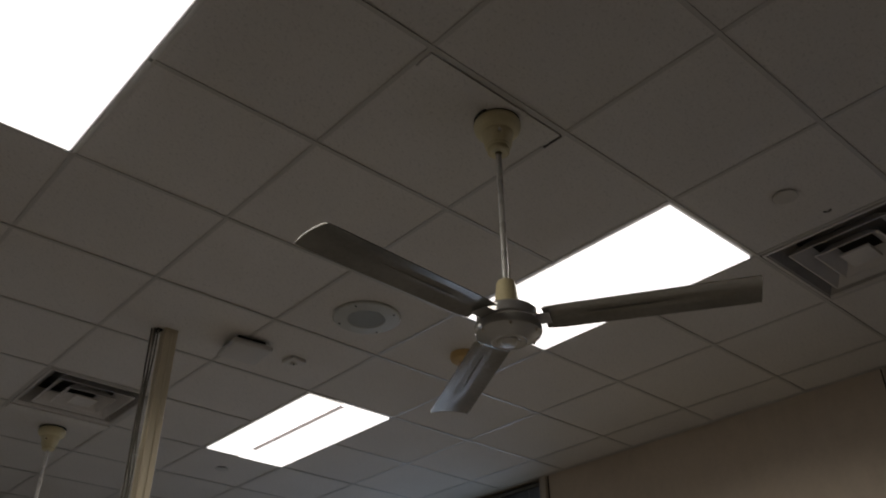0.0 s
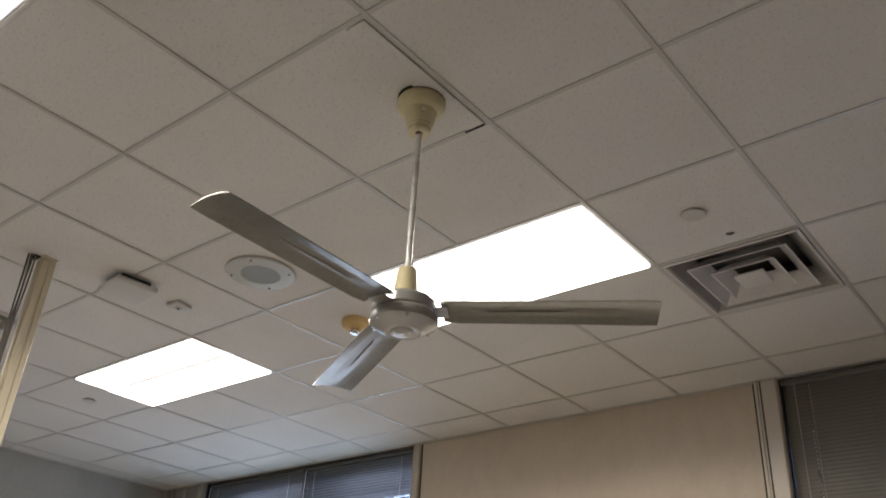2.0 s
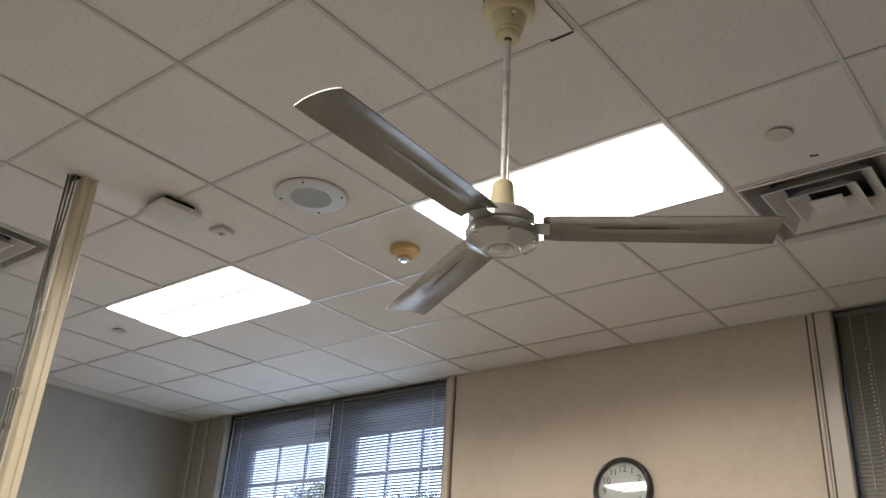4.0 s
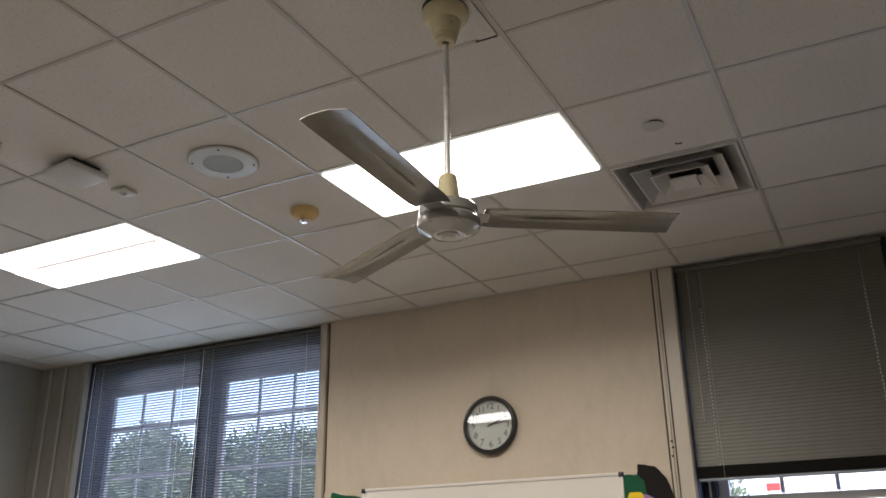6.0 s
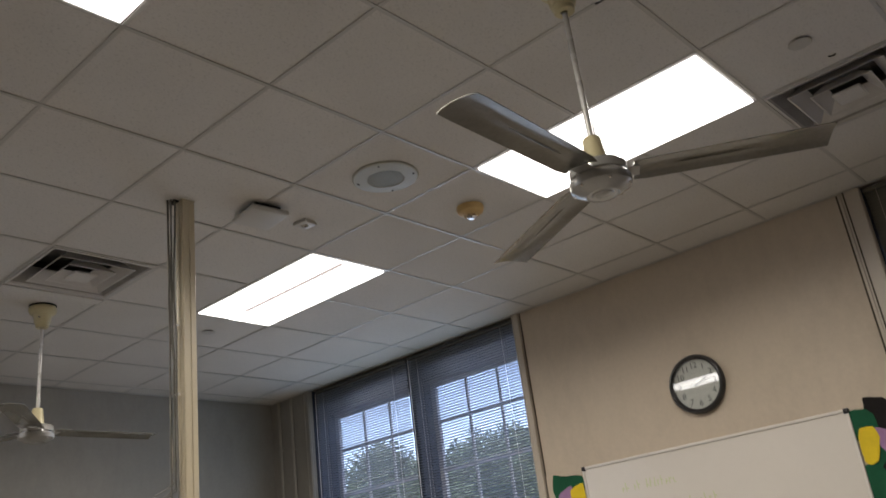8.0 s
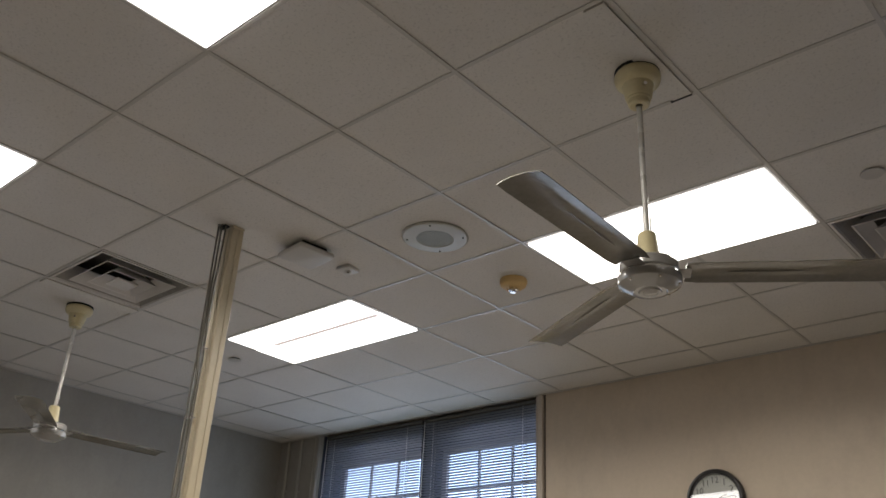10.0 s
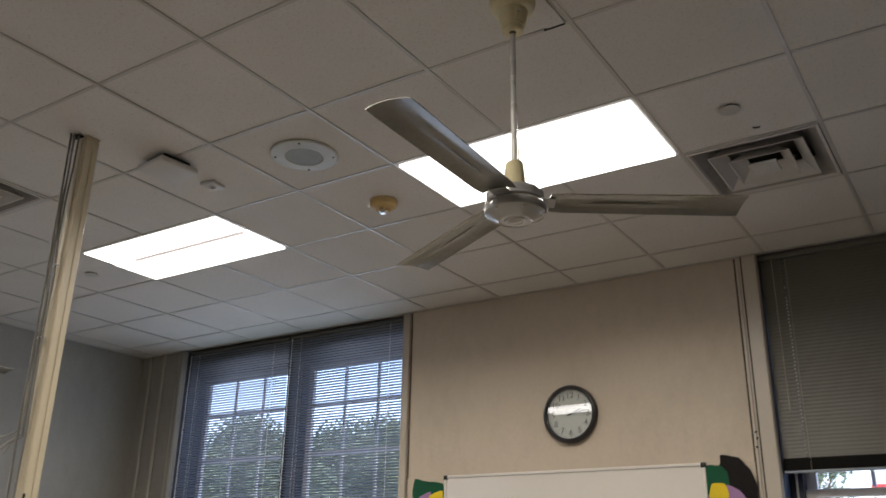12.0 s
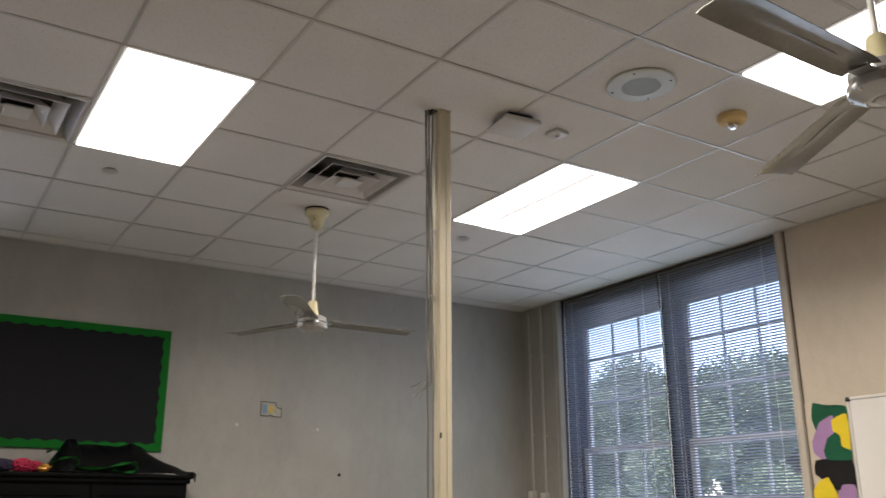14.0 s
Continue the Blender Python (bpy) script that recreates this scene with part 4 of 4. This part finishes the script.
scrap(t, ((-46, 171), (-38, 171), (-35, 164), (-28, 163), (-29, 152), (-38, 148), (-46, 150)), M_FGREEN, 3, 66)
scrap(t, ((-27, 165), (-22, 163), (-22, 152), (-28, 154)), M_FPURPLE, 4, 67)
scrap(t, ((-40, 152), (-30, 154), (-22, 152), (-23, 138), (-36, 136), (-42, 142)), M_FBLACK, 2, 68)

# ---- bulletin board on the far wall ----
Y0, Y1, Z0, Z1 = -2.675, -1.292, 1.768, 2.684
t = thing("bulletin_board", (WB, 0, 0), "black paper bulletin board with a scalloped green border", "bulletin board")
bm = bmesh.new()
n = 24
grid = [[None] * (n + 1) for _ in range(n + 1)]
for a in range(n + 1):
    for b in range(n + 1):
        y, z = Y0 + (Y1 - Y0) * a / n, Z0 + (Z1 - Z0) * b / n
        grid[a][b] = bm.verts.new((0.012 + 0.004 * noise.noise((y * 4, z * 4, 1)), y, z))
for a in range(n):
    for b in range(n):
        bm.faces.new((grid[a][b], grid[a + 1][b], grid[a + 1][b + 1], grid[a][b + 1]))
rim = [grid[a][0] for a in range(n + 1)] + [grid[n][b] for b in range(1, n + 1)] + [grid[a][n] for a in range(n - 1, -1, -1)] + [grid[0][b] for b in range(n - 1, 0, -1)]
back = [bm.verts.new((0.0, v.co.y, v.co.z)) for v in rim]
for k in range(len(rim)):
    bm.faces.new((rim[k], rim[(k + 1) % len(rim)], back[(k + 1) % len(rim)], back[k]))
bmesh.ops.recalc_face_normals(bm, faces=bm.faces)
part("paper_backing", bm, M_BULLETIN, t, "creased black paper")


def scallop(p0, p1, inward, base=0.045, amp=0.016, step=0.115):
    """A border strip from p0 to p1 (y, z), wavy on the side that faces inward."""
    p0, p1, inward = Vector(p0), Vector(p1), Vector(inward)
    ln = (p1 - p0).length
    n = int(ln / 0.0115)
    pts = [p0, p1]
    for k in range(n, -1, -1):
        f = k / n
        pts.append(p0 + (p1 - p0) * f + inward * (base + amp * abs(math.sin(math.pi * f * ln / step))))
    return outline(bmesh.new(), [(p.x, p.y) for p in pts], 0.0022, lambda u, v, d: (0.019 + d, u, v))


for p0, p1, inw in (((Y0, Z1), (Y1, Z1), (0, -1)), ((Y0, Z0), (Y1, Z0), (0, 1))):
    part("border_strip", scallop(p0, p1, inw), M_GREENPAPER, t)
for p0, p1, inw in (((Y0, Z0 + 0.05), (Y0, Z1 - 0.05), (1, 0)), ((Y1, Z0 + 0.05), (Y1, Z1 - 0.05), (-1, 0))):
    part("border_strip", scallop(p0, p1, inw), M_GREENPAPER, t)

# ---- drawing and marks on the far wall ----
t = thing("paper_drawing", (WB, -0.437, 2.134), "small pinned paper drawing with a dark outline and yellow patch", "drawing")
shape = [(-0.088, 0.058), (0.038, 0.055), (0.045, 0.015), (0.088, 0.012), (0.090, -0.058), (0.012, -0.055), (0.004, -0.044), (-0.03, -0.056), (-0.086, -0.054)]
part("sheet", outline(bmesh.new(), shape, 0.002, lambda u, v, d: (0.003 + d, u, v)), M_SHEET, t)
bm = bmesh.new()
for k in range(len(shape)):
    p, q = shape[k], shape[(k + 1) % len(shape)]
    tube(bm, [(0.0055, p[0], p[1]), (0.0055, q[0], q[1])], 0.0028, 5)
part("dark_outline", bm, M_INK, t)
part("yellow_patch", outline(bmesh.new(), [(-0.03, 0.03), (0.02, 0.035), (0.03, 0.0), (0.015, -0.04), (-0.028, -0.03)], 0.001, lambda u, v, d: (0.0055 + d, u, v)), M_OCHRE, t)
part("blue_patch", outline(bmesh.new(), [(-0.075, 0.04), (-0.035, 0.035), (-0.038, -0.035), (-0.07, -0.04)], 0.001, lambda u, v, d: (0.0055 + d, u, v)), M_BLUEINK, t)
for y, z, m, words in ((-0.72, 1.997, M_WHITE, "small white tack stuck in the wall"), (-0.024, 1.99, M_WHITE, "small white tack stuck in the wall"), (0.192, 1.63, M_DARK, "small dark nail hole plug in the wall")):
    t = thing("wall_tack", (WB, y, z), words, "tack", "wall tacks")
    bm = lathe(bmesh.new(), [(0, 0.010), (0.012, 0.008), (0.014, 0.003), (0.006, 0.0), (0, 0.0)], 12)
    bmesh.ops.transform(bm, matrix=Matrix.Rotation(radians(90), 4, 'Y'), verts=bm.verts)
    part("head", bm, m, t)

for x, z in ((-0.156, 2.185), (-0.152, 2.150), (-0.158, 2.10)):
    t = thing("nail_head", (x, WN - 0.029, z), "small dark nail head in the window casing", "nail", "casing nails")
    part("head", ring_y([(0, 0.004), (0.006, 0.003), (0.007, 0.0), (0, -0.002)], 10), M_DARK, t)

# ---- black cabinet and the heap on it ----
CX, CY0, CY1, CT = 0.47, -2.52, -1.175, 1.585
t = thing("tall_cabinet", (WB + 0.012, (CY0 + CY1) / 2, 0), "tall black painted wooden cabinet with panelled doors", "cabinet")
w = (CY1 - CY0) / 2
bm = bmesh.new()
box(bm, 0, CX - 0.02, -w + 0.03, w - 0.03, 0.0, CT - 0.06, bevel=0.004)
part("body", bm, M_CABINET, t)
bm = bmesh.new()
box(bm, 0, CX + 0.02, -w - 0.005, w + 0.005, CT - 0.028, CT, bevel=0.009, seg=3)
box(bm, 0, CX, -w + 0.012, w - 0.012, CT - 0.06, CT - 0.028, bevel=0.008, seg=2)
part("top_board", bm, M_CABINET, t, "moulded overhanging top")
for s in (-1, 1):
    a, b = (0.006, w - 0.045) if s > 0 else (-w + 0.045, -0.006)
    bm = bmesh.new()
    box(bm, CX - 0.02, CX - 0.002, a, b, 0.08, CT - 0.075, bevel=0.003)
    door = part("door", bm, M_CABINET, t)
    bm = bmesh.new()
    for y0, y1, z0, z1 in ((a + 0.06, b - 0.06, CT - 0.145, CT - 0.135), (a + 0.06, b - 0.06, 0.16, 0.17), (a + 0.05, a + 0.06, 0.16, CT - 0.135), (b - 0.06, b - 0.05, 0.16, CT - 0.135)):
        box(bm, CX - 0.003, CX + 0.006, y0, y1, z0, z1, bevel=0.002)
    part("panel_moulding", bm, M_CABINET, door)
    bm = lathe(bmesh.new(), [(0, 0.03), (0.012, 0.028), (0.014, 0.02), (0.006, 0.01), (0.006, 0), (0, 0)], 14)
    bmesh.ops.transform(bm, matrix=Matrix.Translation((CX - 0.002, a + 0.03 if s > 0 else b - 0.03, 0.9)) @ Matrix.Rotation(radians(90), 4, 'Y'), verts=bm.verts)
    part("knob", bm, M_CHROME, door)

t = thing("plastic_sheet", (WB + 0.03, -1.6, CT), "crumpled black plastic sheet heaped on the cabinet", "plastic sheet")
bm = bmesh.new()
na, nb = 40, 16
vs = []
for a in range(na + 1):
    row = []
    for b in range(nb + 1):
        fy, fx = a / na, b / nb
        y = -0.52 + fy * 1.00
        ridge = 0.225 * min(1, fy / 0.13) if fy < 0.20 else 0.198 * max(0.05, 1 - max(0, fy - 0.55) / 0.45)
        prof = math.sin(math.pi * min(1, 0.18 + fx * 0.82)) ** 0.8
        z = 0.006 + ridge * prof * (1 + 0.22 * noise.noise((y * 5, fx * 2.5, 4))) + 0.012 * abs(noise.noise((y * 14, fx * 6, 9)))
        x = 0.02 + fx * 0.42 + 0.012 * noise.noise((y * 7, fx * 3, 2))
        row.append(bm.verts.new((x, y, max(0.004, z))))
    vs.append(row)
for a in range(na):
    for b in range(nb):
        bm.faces.new((vs[a][b], vs[a + 1][b], vs[a + 1][b + 1], vs[a][b + 1]))
bmesh.ops.solidify(bm, geom=bm.faces[:], thickness=0.002)
part("sheet", bm, M_PLASTICBAG, t)
bm = tube(bmesh.new(), [(0.40, 0.40, 0.012), (0.44, 0.43, 0.010), (0.49, 0.43, 0.002), (0.505, 0.425, -0.05)], [0.012, 0.013, 0.008, 0.004], 8)
part("hanging_end", bm, M_PLASTICBAG, t)


def ribbon(pts, width, label):
    t = thing("ribbon", (WB + 0.03, 0, CT), label, "ribbon", "green ribbons")
    bm = bmesh.new()
    p = [Vector(q) for q in pts]
    n = 28
    prev = None
    for k in range(n + 1):
        f = k / n * (len(p) - 1)
        i = min(int(f), len(p) - 2)
        a, b, c, d = p[max(i - 1, 0)], p[i], p[i + 1], p[min(i + 2, len(p) - 1)]
        u = f - i
        q = 0.5 * ((2 * b) + (c - a) * u + (2 * a - 5 * b + 4 * c - d) * u * u + (3 * b - a - 3 * c + d) * u * u * u)
        e = Vector((width / 2, 0, 0.2 * width * math.sin(k * 0.5)))
        cur = [bm.verts.new(q - e), bm.verts.new(q + e)]
        if prev:
            bm.faces.new((prev[0], prev[1], cur[1], cur[0]))
        prev = cur
    bmesh.ops.solidify(bm, geom=bm.faces[:], thickness=0.0015)
    part("strip", bm, M_RIBBON, t)


ribbon([(0.44, -1.95, 0.03), (0.45, -1.80, 0.03), (0.46, -1.66, 0.065), (0.46, -1.585, 0.075), (0.46, -1.565, 0.03), (0.46, -1.63, 0.008), (0.455, -1.72, 0.02)], 0.05, "looped green satin ribbon lying on the cabinet")
ribbon([(0.42, -2.12, 0.04), (0.43, -2.06, 0.085), (0.44, -1.98, 0.10), (0.45, -1.94, 0.07), (0.455, -1.97, 0.035)], 0.04, "curled green ribbon over the black sheet")
ribbon([(0.10, -2.10, 0.15), (0.20, -2.0, 0.165), (0.33, -1.88, 0.135)], 0.05, "green ribbon strip over the black sheet")


def yarn(at, r, material, label):
    t = thing("yarn_ball", at, label, "yarn", "yarn balls")
    rr = random.Random(int(at[1] * -1000))
    bm = bmesh.new()
    for s in range(26):
        ax = Vector((rr.uniform(-1, 1), rr.uniform(-1, 1), rr.uniform(-1, 1))).normalized()
        u = ax.orthogonal().normalized()
        v = ax.cross(u)
        rad = r * rr.uniform(0.75, 1.0)
        off = ax * r * rr.uniform(-0.35, 0.35)
        pts = []
        for k in range(11):
            a = 2 * math.pi * k / 11 * 1.08
            q = off + (u * math.cos(a) + v * math.sin(a)) * rad
            pts.append((q.x * 1.25, q.y * 1.3, r * 0.9 + q.z * 0.85))
        tube(bm, pts, r * 0.12, 5)
    part("skein", bm, material, t)


yarn((WB + 0.30, -2.49, CT), 0.060, M_PURPLEYARN, "ball of dark violet yarn on the cabinet")
yarn((WB + 0.33, -2.37, CT), 0.050, M_PURPLEYARN, "ball of dark violet yarn on the cabinet")
yarn((WB + 0.34, -2.27, CT), 0.052, M_PINK, "loose crimson yarn ball on the cabinet")
yarn((WB + 0.30, -2.19, CT), 0.045, M_PINK, "loose crimson yarn ball on the cabinet")
t = thing("foil_scrap", (WB + 0.36, -2.125, CT), "crumpled amber foil scrap on the cabinet", "foil")
bm = bmesh.new()
bmesh.ops.create_icosphere(bm, subdivisions=3, radius=0.04)
for v in bm.verts:
    v.co *= 1 + 0.5 * noise.noise(v.co * 40)
    v.co = Vector((v.co.x, v.co.y * 1.2, v.co.z * 0.7 + 0.03))
part("foil", bm, M_GOLD, t)

# ---- outdoors ----
# assumed ground, made pale to bounce daylight up through the slats
M_BOUNCE_GROUND = mat("pale_bounce_ground", (0.52, 0.52, 0.51), 0.9, 0, 0.3, 0.4, 8, 0.3)
M_BRICK = mat("orange_brick", (0.42, 0.27, 0.195), 0.85, 0, 0.12, 2, 30, 0.2, island=0.5)
M_MORTAR = mat("pale_mortar", (0.44, 0.315, 0.245), 0.9, 0, 0.1, 2, 30, 0.2)
M_COPING = mat("white_coping", (0.75, 0.75, 0.73), 0.6, 0, 0.06, 2, 30, 0.05)
M_BARK = mat("bark", (0.10, 0.075, 0.055), 0.9, 0, 0.3, 6, 40, 0.6)
M_LEAF = mat("leaves", (0.12, 0.155, 0.105), 0.9, 0, 0.06, 2, 30, 0.0, 0.1, island=0.3)
M_RED = mat("red_paint", (0.5, 0.05, 0.04), 0.4, 0, 0.1, 4, 40, 0.02)
M_GLOBE = mat("opal_globe", (0.75, 0.73, 0.75), 0.3, 0, 0.05, 8, 60, 0.0)
GZ = -0.9
bm = bmesh.new()
ng = 24
gv = [[bm.verts.new(((a / ng - 0.5) * 1600, (b / ng - 0.5) * 1600, GZ)) for b in range(ng + 1)] for a in range(ng + 1)]
for a in range(ng):
    for b in range(ng):
        bm.faces.new((gv[a][b], gv[a + 1][b], gv[a + 1][b + 1], gv[a][b + 1]))
tagged(new("ground", mesh_of("ground", bm, M_BOUNCE_GROUND)), "assumed ground outside the windows, made pale to bounce daylight upwards", "ground", kind="structure")


def tree(at, height, spread, seed, leaves=7000):
    r = random.Random(seed)
    t = thing("tree", at, "leafy broad-crowned deciduous tree outside the window", "tree", "trees outside")
    bm = bmesh.new()
    tube(bm, [(0, 0, 0), (0.06, 0.03, height * 0.2), (-0.05, 0.05, height * 0.42), (0.05, 0, height * 0.75)], [0.28, 0.22, 0.17, 0.05], 10)
    clumps = []
    for k in range(16):
        a = r.uniform(0, 6.28)
        rad = spread * math.sqrt(r.uniform(0.05, 1.0))
        z = height * r.uniform(0.38, 0.92)
        rad *= math.sqrt(max(0.15, 1 - ((z / height - 0.55) / 0.5) ** 2))
        c = Vector((rad * math.cos(a), rad * math.sin(a), z))
        clumps.append((c, spread * r.uniform(0.28, 0.45)))
        tube(bm, [(0, 0, max(height * 0.2, z * 0.55)), tuple(c * 0.5 + Vector((0, 0, z * 0.32))), tuple(c)], [0.09, 0.06, 0.015], 6)
    part("trunk", bm, M_BARK, t)
    verts, faces = [], []
    for k in range(leaves):
        c, rad = clumps[r.randrange(len(clumps))]
        d = Vector((r.gauss(0, 1), r.gauss(0, 1), r.gauss(0, 0.8))).normalized() * rad * r.uniform(0.35, 1.05)
        p = c + d
        u = Vector((r.gauss(0, 1), r.gauss(0, 1), r.gauss(0, 1))).normalized() * r.uniform(0.028, 0.06) * (1.0 if leaves > 30000 else 1.6)
        v = u.orthogonal().normalized() * u.length * 0.6
        i = len(verts)
        verts += [p - u, p + v, p + u, p - v]
        faces.append((i, i + 1, i + 2, i + 3))
    me = bpy.data.meshes.new("crown")
    me.from_pydata([tuple(v) for v in verts], [], faces)
    me.materials.append(M_LEAF)
    ob = new("crown", me)
    ob.parent = t
    tagged(ob, "many small green leaves", kind="stuff")


tree((-13.5, 13.0, GZ), 5.6, 2.4, 1, 60000)
tree((-18.5, 14.0, GZ), 5.7, 2.7, 2, 60000)
tree((-23.0, 21.0, GZ), 7.0, 3.2, 3, 30000)
tree((-17.0, 22.5, GZ), 7.4, 3.2, 4, 30000)
tree((-5.7, 33.0, GZ), 7.2, 1.9, 5, 12000)
tree((-8.6, 36.5, GZ), 7.8, 2.6, 6, 12000)
tree((-30.0, 34.0, GZ), 9.5, 4.2, 8)
tree((-22.0, 35.0, GZ), 9.0, 4.0, 9)
tree((-36.0, 27.0, GZ), 8.8, 3.8, 10)
tree((-16.0, -6.0, GZ), 7.5, 3.0, 7)

t = thing("brick_building", (0, 22.0, GZ), "low orange brick building with a white roof edge", "building")
bm = bmesh.new()
box(bm, -9, 14, 0.05, 10, 0, 3.98)
part("wall", bm, M_MORTAR, t)
bm = bmesh.new()
box(bm, -9.1, 14.1, -0.08, 10.1, 3.98, 4.16, bevel=0.02)
part("roof_edge", bm, M_COPING, t, "white roof edge")
bv, bf = [], []
for row in range(34):
    z = 3.98 - 0.075 * (row + 1)
    for k in range(34):
        x = -5.5 + k * 0.23 + (0.115 if row % 2 else 0)
        i = len(bv)
        for yy in (0.0, 0.06):
            bv += [(x, yy, z), (x + 0.215, yy, z), (x + 0.215, yy, z + 0.065), (x, yy, z + 0.065)]
        bf += [(i, i + 1, i + 2, i + 3), (i, i + 4, i + 5, i + 1), (i + 3, i + 2, i + 6, i + 7), (i, i + 3, i + 7, i + 4), (i + 1, i + 5, i + 6, i + 2)]
me = bpy.data.meshes.new("brickwork")
me.from_pydata(bv, [], bf)
me.materials.append(M_BRICK)
ob = new("brickwork", me)
ob.parent = t
tagged(ob, "rows of orange bricks", kind="stuff")
t = thing("parked_van", (-3.3, 41.0, GZ + 4.4), "white van with a red stripe seen beyond the roof", "van")
bm = bmesh.new()
box(bm, -1.2, 3.4, 0, 2, 0.35, 2.5, bevel=0.15, seg=3)
part("body", bm, M_COPING, t)
bm = bmesh.new()
box(bm, -1.22, -0.6, -0.02, 0.3, 1.6, 1.95, bevel=0.02)
part("stripe", bm, M_RED, t)
for x in (-0.4, 2.6):
    bm = ring_y([(0, -0.05), (0.2, -0.05), (0.36, -0.02), (0.36, 0.2), (0, 0.2)], 20)
    bmesh.ops.transform(bm, matrix=Matrix.Translation((x, 0.05, 0.36)), verts=bm.verts)
    part("wheel", bm, M_BLACK, t)
solid("parking_deck", (-12, 14, 39, 60, GZ, GZ + 4.4), material=M_MORTAR, label="raised pale terrace beyond the building", category="terrace")
for x, z in ((-0.40, 1.76), (-0.17, 1.79)):
    t = thing("globe_lamp", (x, 8.0, GZ), "opal globe lamp with a dark cap on a post outdoors", "lamp", "globe lamps")
    bm = tube(bmesh.new(), [(0, 0, 0), (0, 0, z - GZ - 0.16)], 0.03, 10)
    part("post", bm, M_BLACK, t)
    bm = lathe(bmesh.new(), [(0, z - GZ - 0.12), (0.06, z - GZ - 0.105), (0.105, z - GZ - 0.05), (0.115, z - GZ), (0.10, z - GZ + 0.055), (0.06, z - GZ + 0.095)], 24)
    part("globe", bm, M_GLOBE, t)
    bm = lathe(bmesh.new(), [(0.104, z - GZ + 0.057), (0.085, z - GZ + 0.085), (0.06, z - GZ + 0.102), (0, z - GZ + 0.115)], 24)
    part("cap", bm, M_BLACK, t)
